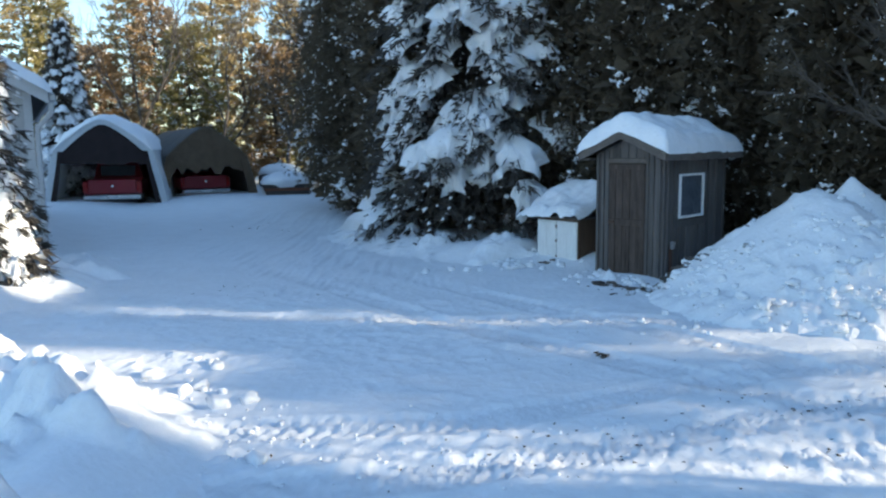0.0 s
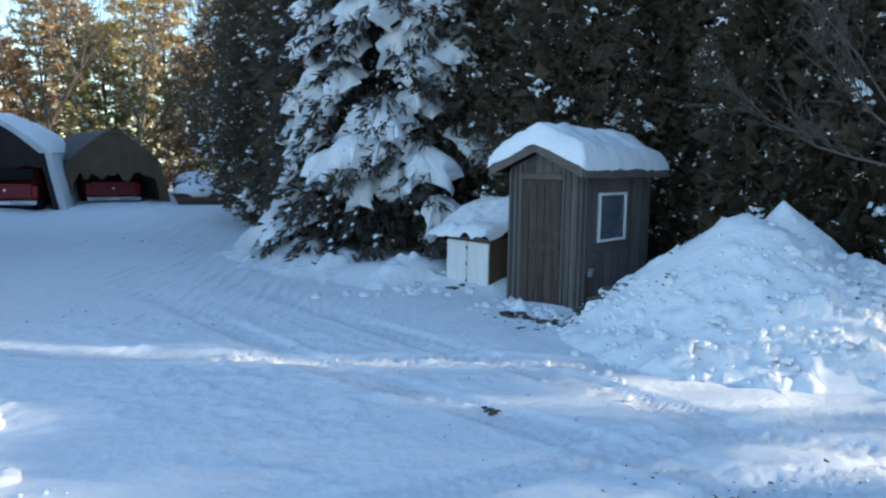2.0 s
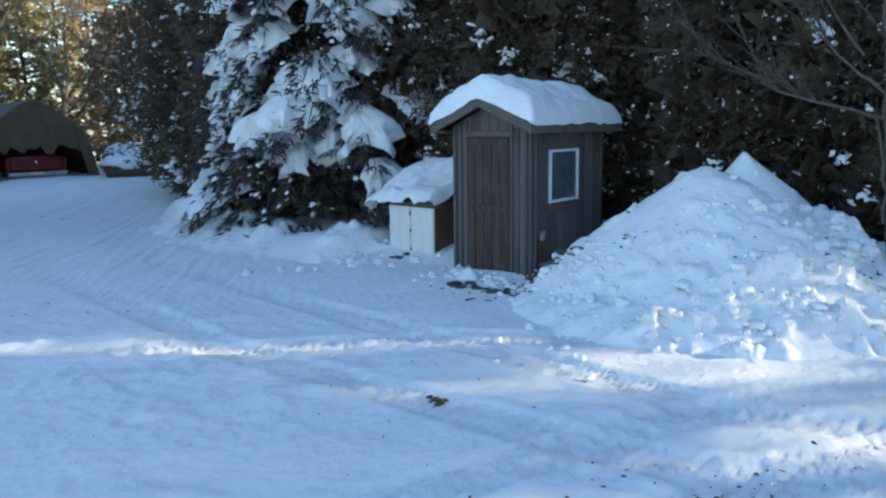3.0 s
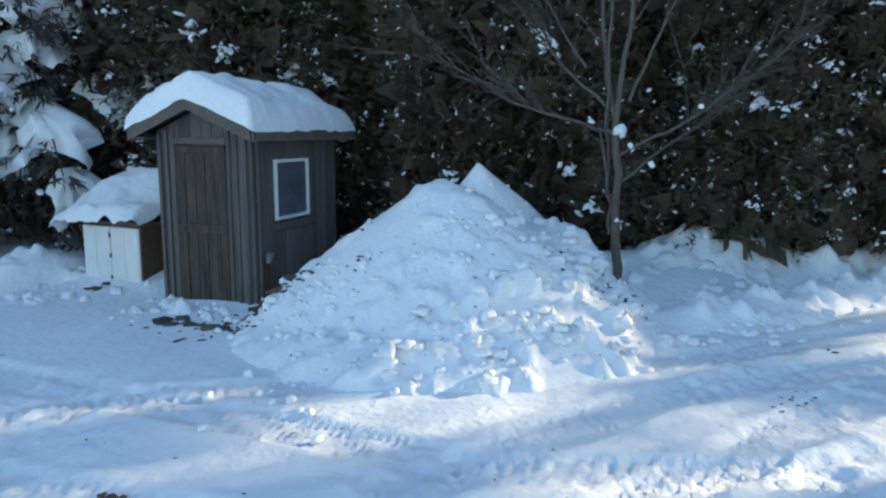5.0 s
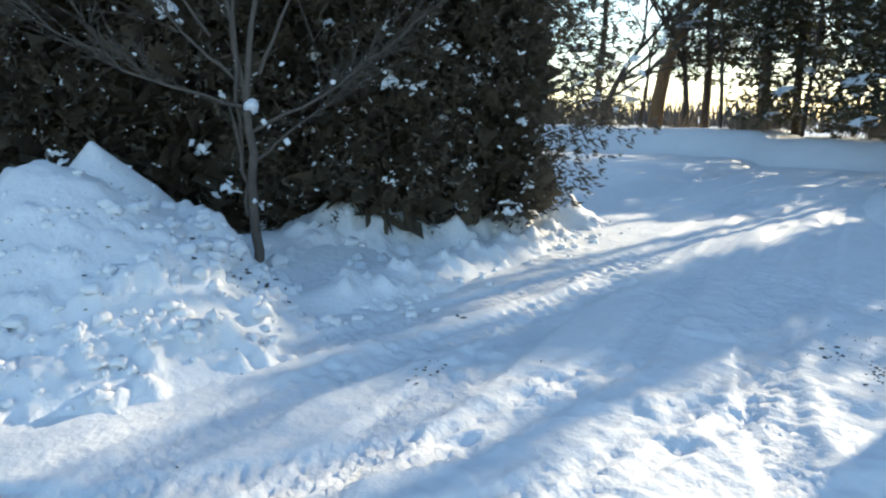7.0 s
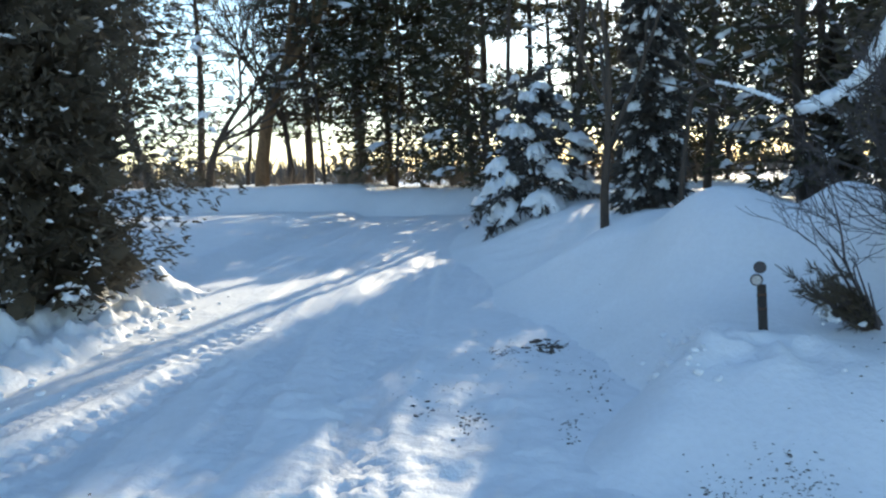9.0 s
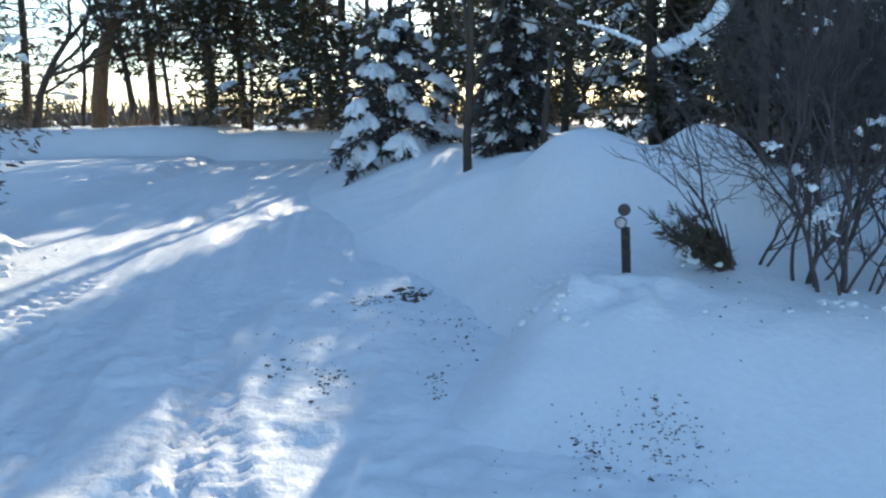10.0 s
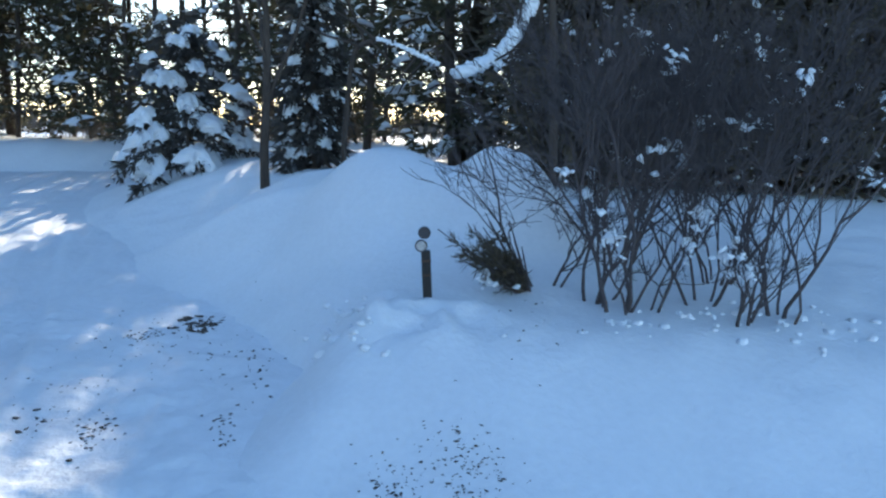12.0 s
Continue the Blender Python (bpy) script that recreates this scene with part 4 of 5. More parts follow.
def limb_tree(name, x, y, h, r0, seed, label, mat=BARK_GREY, levels=4, spread=0.55, lean=(0, 0), stems=1, fork=0.35, tw=3, group="", fine=0.006, sink=0.15, dabs=0):
    """Bare tree of tapered, forking limbs."""
    global RNG
    RNG = np.random.default_rng(seed)
    t = thing(name, pose(x, y, snow_z(x, y) - sink), label, "shrub" if name == "shrub" else "tree", group)

    forks = []
    limbs = Heap()

    def grow(hp, p, d, L, r, lev):
        n = 6
        pts = [p]
        dd = np.array(d, float)
        for _ in range(n - 1):
            dd = dd + RNG.normal(0, 0.09 if stems == 1 else 0.15, 3) + np.array((0, 0, 0.03))
            dd /= np.linalg.norm(dd)
            pts.append(pts[-1] + dd * L / (n - 1))
        if lev in (2, 3):
            forks.append(pts[3])
        hp.tube(pts, np.linspace(r, max(r * 0.55, fine * 0.6), n), 7 if lev == 0 else 5 if lev < 3 else 3)
        if lev >= levels:
            return
        for k in range(tw if lev else tw + 1):
            f = RNG.uniform(fork, 1.0) if k else 1.0
            i = min(n - 1, max(1, int(round(f * (n - 1)))))
            a = RNG.normal(0, 1, 3)
            a -= a.dot(dd) * dd
            a /= np.linalg.norm(a) + 1e-9
            s = spread * RNG.uniform(0.6, 1.3) * (0.5 if k == 0 else 1)
            nd = dd * math.cos(s) + a * math.sin(s)
            nd[2] += 0.08
            grow(limbs if stems == 1 else hp, pts[i], nd / np.linalg.norm(nd), L * RNG.uniform(0.55, 0.78), max(fine, r * RNG.uniform(0.4, 0.6)), lev + 1)
    for k in range(stems):
        hp = Heap()
        a = RNG.uniform(0, 6.3) if stems > 1 else 0
        tilt = RNG.uniform(0.15, 0.5) if stems > 1 else 0
        d = np.array((math.cos(a) * tilt + lean[0], math.sin(a) * tilt + lean[1], 1.0))
        o = np.array((0.06 * math.cos(a), 0.06 * math.sin(a), 0.0)) * (stems > 1)
        grow(hp, o, d / np.linalg.norm(d), h * (0.42 if stems == 1 else RNG.uniform(0.3, 0.45)), r0 * (1 if stems == 1 else RNG.uniform(0.6, 1.1)), 0)
        hp.link("trunk" if stems == 1 else "stem", mat, t)
    if limbs.v:
        limbs.link("crown", mat, t)
    if dabs and forks:
        sn = Heap()
        for k in RNG.integers(0, len(forks), dabs):
            sn.dab(forks[k], RNG.uniform(0.02, 0.065), RNG.uniform(0, 6))
        sn.link("snow", SNOW_BOUGH, t, smooth=True)
    return t


# small bare maple with two stems in front of the hedge
def build_maple():
    global RNG
    RNG = np.random.default_rng(4)
    bx, by = 5.88, 8.0
    z0 = 0.2
    t = thing("maple_tree", pose(bx, by, z0), "small bare grey maple with two close stems", "tree")
    hp = Heap()

    def limb(p, q, r0, r1, sag=0.0, twigs=6, n=9):
        p, q = np.array(p, float), np.array(q, float)
        s = np.linspace(0, 1, n)[:, None]
        pts = p + (q - p) * s
        pts[:, 2] += sag * np.sin(s[:, 0] * math.pi)
        pts[1:-1] += RNG.normal(0, 0.012, (n - 2, 3))
        hp.tube(pts, np.linspace(r0, r1, n) * 0.68, 7)
        for _ in range(twigs * 2):
            f = RNG.uniform(0.35, 1)
            i = int(f * (n - 1))
            d = (q - p) / np.linalg.norm(q - p) + RNG.normal(0, 0.45, 3)
            d[2] += 0.35
            L = RNG.uniform(0.25, 0.6)
            a = pts[i]
            m = a + d * L * 0.5 + RNG.normal(0, 0.03, 3)
            e = m + (d + RNG.normal(0, 0.3, 3)) * L * 0.5
            hp.tube([a, m, e], [r1 * 0.7, r1 * 0.5, 0.003], 4)
            for _k in range(2):
                e2 = m + (d + RNG.normal(0, 0.5, 3)) * L * 0.4
                hp.tube([m, (m + e2) / 2, e2], [0.005, 0.004, 0.002], 3)
        return pts
    # directions across the view: right = (0.86, -0.5)
    R = np.array((0.86, -0.5, 0))

    def at(r, z, d=0.0):
        return R * r + np.array((0.5, 0.86, 0)) * d + np.array((0, 0, z))
    limb(at(0.06, -0.3), at(-0.02, 1.45), 0.075, 0.05, 0, 0)
    limb(at(-0.02, 0.45, 0.05), at(-0.10, 1.6, 0.04), 0.032, 0.026, 0, 1)
    limb(at(-0.02, 1.45), at(0.25, 3.9), 0.045, 0.012, 0, 10, 12)
    limb(at(-0.02, 1.5), at(-0.35, 3.8, 0.2), 0.04, 0.01, 0, 10, 12)
    limb(at(-0.10, 1.55), at(-0.15, 3.9, -0.3), 0.028, 0.008, 0, 8, 12)
    limb(at(-0.05, 1.42), at(-1.75, 2.15, -0.2), 0.026, 0.006, -0.12, 12, 12)
    limb(at(-0.05, 1.6), at(-1.05, 2.75, 0.1), 0.026, 0.006, -0.1, 12, 12)
    limb(at(0.02, 1.2), at(1.75, 2.35, 0.15), 0.026, 0.007, -0.1, 10, 12)
    limb(at(0.05, 0.95), at(1.15, 1.7, 0.3), 0.022, 0.006, 0.03, 9, 12)
    limb(at(0.1, 1.7), at(0.85, 3.4, 0.2), 0.026, 0.007, 0, 9, 12)
    limb(at(-0.3, 2.0), at(-1.3, 3.4, -0.2), 0.02, 0.005, 0, 9, 12)
    hp.link("trunk", BARK_GREY, t)
    sn = Heap()
    for r, z, g in ((0.03, 1.43, 0.06), (0.12, 1.29, 0.03), (0.33, 1.12, 0.035), (0.75, 1.65, 0.03), (-0.9, 1.82, 0.02), (0.02, 0.6, 0.025)):
        sn.lump(at(r, z, -0.04), (g, g, g * 0.9), 0, 0, 0.3, small=g < 0.04)
    sn.link("snow", SNOW_BOUGH, t, smooth=True)


build_maple()


def pine(x, y, h, seed, crown_from=0.25, r=1.6, n_b=42, lean=0.0, thick=0.16, mat=PINE, snow=14, clump=10, label="backlit pine with open snow-flecked boughs", gaps=True, size=0.32, name="pine_tree", group="far tree line", frost=True):
    """Open conifer: trunk, limbs with tufts of needles, patches of snow."""
    global RNG
    RNG = np.random.default_rng(seed)
    z0 = snow_z(x, y) + (0.75 if x > 23 else 0) - 0.1
    t = thing(name, pose(x, y, z0), label, "tree", group)
    hp = Heap()
    z = np.linspace(-0.2, h, 9)
    bend = lean * z + 0.08 * np.sin(z * 0.7 + seed)
    hp.tube(np.stack((0.06 * np.sin(z + seed), bend, z), 1), np.linspace(thick, 0.03, 9), 8)
    fol, sn = Heap(), Heap()
    for i in range(n_b):
        u = (i + RNG.random()) / n_b
        zb = h * (crown_from + (0.98 - crown_from) * u)
        yaw = i * 2.399 + RNG.normal(0, 0.3)
        L = r * (1.05 - u) ** 0.6 * RNG.uniform(0.5, 1.1) + 0.2
        s = np.linspace(0, 1, 5)
        o = np.array((0.06 * math.sin(zb + seed), lean * zb + 0.08 * math.sin(zb * 0.7 + seed), zb))
        pts = o + np.stack((L * s * math.cos(yaw), L * s * math.sin(yaw), L * (0.25 * s - 0.35 * s * s)), 1)
        if gaps and sunlit_gap(pts[2:] + np.array((x, y, z0))).any():
            continue
        hp.tube(pts, np.linspace(0.03, 0.008, 5), 4)
        c = o + np.stack([np.interp(RNG.uniform(0.35, 1.05, clump), s, pts[:, a] - o[a]) for a in range(3)], 1)
        c += RNG.normal(0, 0.2, c.shape) * np.array((1, 1, 0.3))
        if gaps:
            c = c[~sunlit_gap(c + np.array((x, y, z0)))]
        if len(c):
            fol.sprays(c, np.tile((math.cos(yaw), math.sin(yaw), 0.1), (len(c), 1)), RNG.uniform(size * 0.6, size * 1.2, len(c)), 5, 0.12, 1.0, 0.3)
            k = len(c) // 4
            if frost and k:
                sn.sprays(c[:k] + np.array((0, 0, 0.05)), np.tile((math.cos(yaw), math.sin(yaw), 0.0), (k, 1)), size * 0.8, 2, 0.14, 0.8, 0.2)
        if RNG.random() < snow / n_b:
            f = RNG.uniform(0.3, 0.7)
            q = np.array([np.interp(f, s, pts[:, a]) for a in range(3)])
            sn.plate(q + np.array((0, 0, 0.04)), yaw, L * (1 - f) * RNG.uniform(0.5, 1.0), RNG.uniform(0.08, 0.2), 0.06, 0.2, 0.6, 5, 5)
    for _ in range(10):
        zb, yaw, L = RNG.uniform(0.6, h * crown_from + 1), RNG.uniform(0, 6.3), RNG.uniform(0.4, 1.3)
        o = np.array((0.06 * math.sin(zb + seed), lean * zb, zb))
        e = o + np.array((math.cos(yaw) * L, math.sin(yaw) * L, -0.12 * L))
        hp.tube([o, (o + e) / 2 + RNG.normal(0, 0.04, 3), e], [0.02, 0.014, 0.006], 4)
    hp.link("trunk", BARK, t)
    if fol.v:
        fol.link("crown", mat, t)
    if sn.v:
        sn.link("snow", SNOW_BOUGH, t, smooth=True)
    return t


# far tree line beyond the drive, against the light
_r = random.Random(3)
for i, (x, y) in enumerate(((27.5, 23), (29, 20.5), (28, 18.2), (29.5, 15.6), (28.6, 11.0), (26.6, 9.9), (29.2, 9.3), (27.6, 8.7), (28.6, 7.9), (26.9, 7.4), (29.6, 6.4), (27.9, 5.7), (26.2, 4.9), (25.4, 4.3), (28.8, 4.4), (27.2, 3.1), (29.4, 2.4), (27.9, 1.5), (29, 0.2), (27, -0.9), (28.4, -2.2), (26.8, -3.3), (29, -4.6), (27.4, -6.0), (28.2, -8.2), (27.2, -10.4), (28.6, -12.5))):
    pine(x, y, _r.uniform(9.5, 13), 100 + i, crown_from=_r.choice((0.02, 0.05, 0.14, 0.22)), r=_r.uniform(1.3, 2.6), n_b=_r.randint(80, 120), lean=_r.uniform(-0.05, 0.05), thick=_r.uniform(0.06, 0.17), clump=18, size=_r.uniform(0.22, 0.34), snow=30)
# second row nearer, on the broad snow bank
for i, (x, y, h, c, r) in enumerate(((22.5, 3.4, 8.5, 0.12, 1.3), (21.0, 1.6, 10, 0.12, 1.5), (18.0, 0.4, 9.5, 0.15, 1.4), (20.0, -1.2, 10.5, 0.15, 1.6), (17.5, -2.6, 9.5, 0.12, 1.7), (20.5, -4.0, 11, 0.1, 1.9), (16.0, -4.6, 10, 0.06, 1.8), (18.5, -6.4, 11, 0.06, 2.0), (15.0, -6.6, 10, 0.05, 2.0), (13.5, -8.4, 10, 0.04, 2.1), (17, -9, 11, 0.05, 2.1), (12.0, -10.4, 10, 0.04, 2.1), (15.0, -11.5, 11, 0.05, 2.1), (14.6, -1.4, 9, 0.03, 1.5), (13.2, -2.7, 9, 0.03, 1.5))):
    pine(x, y, h, 150 + i, crown_from=c, r=r, n_b=66, thick=0.10, clump=13, size=0.25, snow=34, label="dark pine behind the snow bank", group="pines behind the bank")
# dense dark cedars behind the shrubs
for i, (x, y, s) in enumerate(((11.6, -2.2, 0.95), (11.2, -3.6, 1.05), (12.4, -4.6, 1.1), (10.4, -4.9, 1.0), (10.9, -6.4, 1.1), (9.6, -7.4, 1.1), (12.6, -7.6, 1.2), (13.4, -5.8, 1.2), (14.8, -1.9, 0.36), (13.0, -2.9, 0.5))):
    tagged(again(back_cedar, x, y, 71 * i + 5, s), "dark cedar with snow dabs behind the shrubs", "tree", "cedars behind the shrubs")


def brush():
    """Low leafless undergrowth along the far bank."""
    global RNG
    RNG = np.random.default_rng(88)
    hp = Heap()
    n = 1700
    y = RNG.uniform(-3, 27, n)
    x = RNG.uniform(25.6, 28.5, n)
    pos = np.stack((x, y, 1.0 + 0 * x), 1)
    hp.sprays(pos, np.tile((0, 0, 1.0), (n, 1)), RNG.uniform(0.3, 1.2, n) * (0.15 + 1.5 * vnoise(y * 0.9, x * 0 + 2.0, 5) ** 2), 6, 0.016, 1.0, 0.0)
    tagged(hp.link("undergrowth", BRUSH), "leafless brown undergrowth along the far bank", "brush", kind="stuff")
    hp = Heap()
    n = 1500
    y, x = RNG.uniform(-60, 110, n), RNG.uniform(75, 95, n)
    hp.sprays(np.stack((x, y, 0.0 + 0 * x), 1), np.tile((0, 0, 1.0), (n, 1)), RNG.uniform(1.5, 4, n), 4, 0.04, 0.45, 0.0)
    tagged(hp.link("far_woods", BARK_GREY), "hazy leafless woods beyond the road", "woods", kind="stuff")


brush()
# bare trees at the end of the drive
limb_tree("oak_tree", 27.0, 12.2, 13, 0.27, 61, "thick bare oak at the end of the drive", mat=BARK_SUNGLOW, levels=5, spread=0.5, tw=4, fork=0.4, sink=-0.6)
limb_tree("oak_tree", 27.0, 14.2, 7.5, 0.14, 62, "leaning bare oak at the end of the drive", mat=BARK, levels=5, spread=0.6, lean=(0, -0.1), tw=4, sink=-0.6)
limb_tree("oak_tree", 27.6, 16.5, 9, 0.2, 63, "slender bare tree at the end of the drive", mat=BARK, levels=5, spread=0.6, tw=3, lean=(0, 0.12), sink=-0.6)
limb_tree("oak_tree", 27.2, 11.2, 9, 0.12, 64, "slender bare tree at the end of the drive", mat=BARK, levels=5, spread=0.5, tw=3, sink=-0.6)
limb_tree("oak_tree", 28.4, 13.3, 8, 0.08, 66, "slender bare tree at the end of the drive", mat=BARK, levels=5, spread=0.5, tw=4, sink=-0.6)
# snowy young spruces on the bank
spruce(17.0, 2.75, 2.7, 1.7, 31, n_b=40, core=30, pad=1.0, label="young spruce with snow-covered boughs on the bank", load=1.0, low=0.0, spray=34)
spruce(14.2, 0.95, 6.6, 0.4, 32, n_b=110, core=200, pad=1.3, label="slim young spruce dusted with snow", load=0.7, low=0.05, spray=26)


def snowy_limb():
    """Bent limb under snow, caught between the dark pines."""
    global RNG
    RNG = np.random.default_rng(90)
    t = thing("bent_limb", pose(10.1, 0, 0), "bent bare limb carrying a thick snow ridge", "tree limb")
    hp, sn = Heap(), Heap()

    def bough(pts, r0, r1, g0, g1, frm):
        pts = np.array(pts, float)
        s0, s1 = np.linspace(0, 1, len(pts)), np.linspace(0, 1, 40)
        p = np.stack([np.interp(s1, s0, pts[:, k]) for k in range(3)], 1)
        for _ in range(3):
            p[1:-1] = (p[:-2] + p[1:-1] + p[2:]) / 3
        hp.tube(p, np.linspace(r0, r1, 40), 7)
        for i in range(frm, 40):
            g = g0 + (g1 - g0) * (i - frm) / (40 - frm)
            sn.lump(p[i] + np.array((0, 0, 0.5 * g)), (g, g * 1.15, g * 0.75), RNG.uniform(0, 6), 0, 0.3)
        for i in range(8, 40, 2):
            e = p[i] + RNG.normal(0, 0.35, 3)
            hp.tube([p[i], (p[i] + e) / 2 + RNG.normal(0, 0.04, 3), e], [0.016, 0.01, 0.004], 4)
    bough([(0.35, -1.18, -0.1), (0.32, -1.15, 1.6), (0.21, -1.04, 2.59), (0.07, -0.9, 3.23), (0.0, -0.76, 3.02), (0.0, -0.65, 2.73), (0.0, -0.47, 2.39), (0.0, -0.24, 2.18), (0.0, 0.09, 2.06)], 0.055, 0.02, 0.07, 0.085, 17)
    bough([(0.63, 1.17, -0.1), (0.56, 1.14, 1.4), (0.28, 1.1, 2.31), (0.0, 0.94, 2.38), (0.0, 0.64, 2.29), (0.0, 0.32, 2.16)], 0.035, 0.012, 0.03, 0.035, 24)
    hp.link("limb", BARK, t)
    sn.link("snow", SNOW_BOUGH, t, smooth=True)


snowy_limb()
limb_tree("young_tree", 13.1, 1.75, 7, 0.068, 65, "slender dark tree trunk standing in the bank", mat=BARK, levels=4, spread=0.5, tw=3, sink=0.1)


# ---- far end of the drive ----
# woods whose gold and olive colours hold the warm sun
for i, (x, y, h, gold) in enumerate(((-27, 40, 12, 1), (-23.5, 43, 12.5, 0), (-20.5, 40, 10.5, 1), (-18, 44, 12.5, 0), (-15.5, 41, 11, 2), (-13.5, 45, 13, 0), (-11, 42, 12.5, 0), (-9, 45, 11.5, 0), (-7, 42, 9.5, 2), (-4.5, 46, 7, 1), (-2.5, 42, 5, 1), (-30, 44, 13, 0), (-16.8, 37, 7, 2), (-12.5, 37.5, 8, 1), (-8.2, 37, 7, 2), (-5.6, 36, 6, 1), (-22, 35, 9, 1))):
    pine(x, y, h, 200 + i, crown_from=0.06, r=2.3, n_b=90, thick=0.12, mat=(SUNLIT_GOLD, SUNLIT_PINE, RUSSET)[gold], snow=40, clump=23, gaps=False, size=0.36, label=("tall sunlit golden tree behind the tents", "sunlit pine behind the tents", "sunlit russet-leaved tree behind the tents")[gold], name="woodland_tree", group="woods behind the tents")
for i, (x, y) in enumerate(((-14, 34.5), (-10.2, 35), (-7, 33.5), (-4.2, 32))):
    limb_tree("woodland_tree", x, y, 9, 0.12, 260 + i, "bare sunlit tree behind the tents", levels=5, spread=0.55, tw=3, fine=0.012, group="bare trees behind the tents")


def arch(w, hw, ha, n=17):
    """Outline of a peaked garage tent: upright sides, then a bowed gable."""
    pts = [(-w / 2, 0.0), (-w / 2 + 0.18, hw * 0.5), (-w / 2 + 0.42, hw)]
    for k in range(1, n):
        f = k / n
        pts.append((-w / 2 + 0.42 + (w - 0.84) * f, hw + (ha - hw) * (1 - (abs(2 * f - 1) ** 2 + 0.01) ** 0.65)))
    return pts + [(w / 2 - 0.42, hw), (w / 2 - 0.18, hw * 0.5), (w / 2, 0.0)]


def tent(x, y, rz, w, hw, ha, depth, canvas, front, label, torn):
    t = thing("garage_tent", pose(x, y, -0.1, 0, 0, rz), label, "tent")
    o = arch(w, hw, ha)
    n = len(o)
    V, F = [], []
    for yy in (0, depth * 0.33, depth * 0.66, depth):
        V += [(a, yy, b) for a, b in o]
        V += [(a * 0.985, yy, b * 0.985) for a, b in o]
    for k in range(3):
        for j in range(n - 1):
            a, b = k * 2 * n + j, (k + 1) * 2 * n + j
            F += [(a, b, b + 1, a + 1), (a + n, a + n + 1, b + n + 1, b + n)]
    for j in range(n - 1):
        F.append((j, j + 1, j + 1 + n, j + n))
    raw("cover", V, F, canvas, t)
    # canvas back wall painted near-black in place of the inner shade
    raw("back_wall", [(a * 0.98, depth - 0.03, b * 0.98) for a, b in o], [tuple(range(n))], NET_SHADE, t)
    top = [(a, b) for a, b in o if b >= hw - 0.01]
    m = len(top)
    # front curtain across the gable, with a torn lower edge
    r = random.Random(int(x * 7))
    lowz = [hw - 0.38 - (torn * r.uniform(0, 1) if 0 < k < m - 1 else 0) for k in range(m)]
    V = [(a * 0.99, -0.02, b * 0.985) for a, b in top] + [(top[k][0] * 0.99, -0.02, min(top[k][1] * 0.985 - 0.01, lowz[k])) for k in range(m)]
    V += [(a, yv - 0.02, b) for a, yv, b in V]
    F = [(k, k + 1, m + k + 1, m + k) for k in range(m - 1)] + [(2 * m + k, 3 * m + k, 3 * m + k + 1, 2 * m + k + 1) for k in range(m - 1)]
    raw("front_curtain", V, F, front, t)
    hp = Heap()
    for yy in (0.02, depth - 0.05):
        hp.tube([(a * 0.97, yy, b * 0.97) for a, b in o], np.full(n, 0.025), 6)
    hp.link("frame", METAL, t)
    # side flaps beside the opening
    for sgn in (-1, 1):
        raw("door_flap", [(sgn * (w / 2 - 0.02), -0.03, 0), (sgn * (w / 2 - 0.38), -0.05, 0), (sgn * (w / 2 - 0.72), -0.05, hw), (sgn * (w / 2 - 0.43), -0.03, hw), (sgn * (w / 2 - 0.02), -0.06, 0), (sgn * (w / 2 - 0.38), -0.08, 0), (sgn * (w / 2 - 0.72), -0.08, hw), (sgn * (w / 2 - 0.43), -0.06, hw)], [(0, 1, 2, 3), (7, 6, 5, 4), (0, 4, 5, 1), (1, 5, 6, 2), (2, 6, 7, 3), (3, 7, 4, 0)], front, t)
    return t, o


def roof_snow(t, o, depth, lo, thick, seed):
    top = [(a, b) for a, b in o if b >= lo]
    m = len(top)
    ys = np.linspace(-0.12, depth, 18)
    V = []
    for yy in ys:
        for k, (a, b) in enumerate(top):
            e = min(1, min(k, m - 1 - k) / 2 + 0.12) * min(1, (yy + 0.16) / 0.2)
            V.append((a * (1 + 0.02 * e), yy, b + 0.01 + thick * e * (0.8 + 0.6 * float(fbm(a, yy, 0.6, 2, seed)))))
    F = np.array([(i * m + j, (i + 1) * m + j, (i + 1) * m + j + 1, i * m + j + 1) for i in range(len(ys) - 1) for j in range(m - 1)])
    raw("tent_snow", V, F, SNOW, t, "snow lying on the tent roof", smooth=True)
    F2 = [tuple(range(m)) + tuple(range(2 * m - 1, m - 1, -1))]
    V2 = [V[k] for k in range(m)] + [(a, -0.1, b) for a, b in top]
    raw("snow_edge", V2, F2, SNOW, t)


t1, o1 = tent(-11.45, 25.2, 16, 3.95, 1.9, 3.0, 6.0, CANVAS_WHITE, NET_SHADE, "peaked garage tent with snow on its roof", 0.1)
roof_snow(t1, o1, 6.0, 1.85, 0.27, 3)
# pale hem of the cover round the first tent's opening
_n = len(o1)
_v = [(a * k, yy, max(0.0, b - (1 - k) * 1.5)) for yy in (-0.07, -0.045) for k in (1.0, 0.9) for a, b in o1]
_f = [(i, i + 1, _n + i + 1, _n + i) for i in range(_n - 1)] + [(2 * _n + i, 3 * _n + i, 3 * _n + i + 1, 2 * _n + i + 1) for i in range(_n - 1)] + [(_n + i, _n + i + 1, 3 * _n + i + 1, 3 * _n + i) for i in range(_n - 1)]
raw("hem", _v, _f, CANVAS_WHITE, t1, "pale snow-dusted hem")
t2, o2 = tent(-8.95, 28.4, 33, 3.9, 1.7, 2.85, 6.0, CANVAS, BROWN_NET, "tan garage tent with a torn front curtain", 0.35)


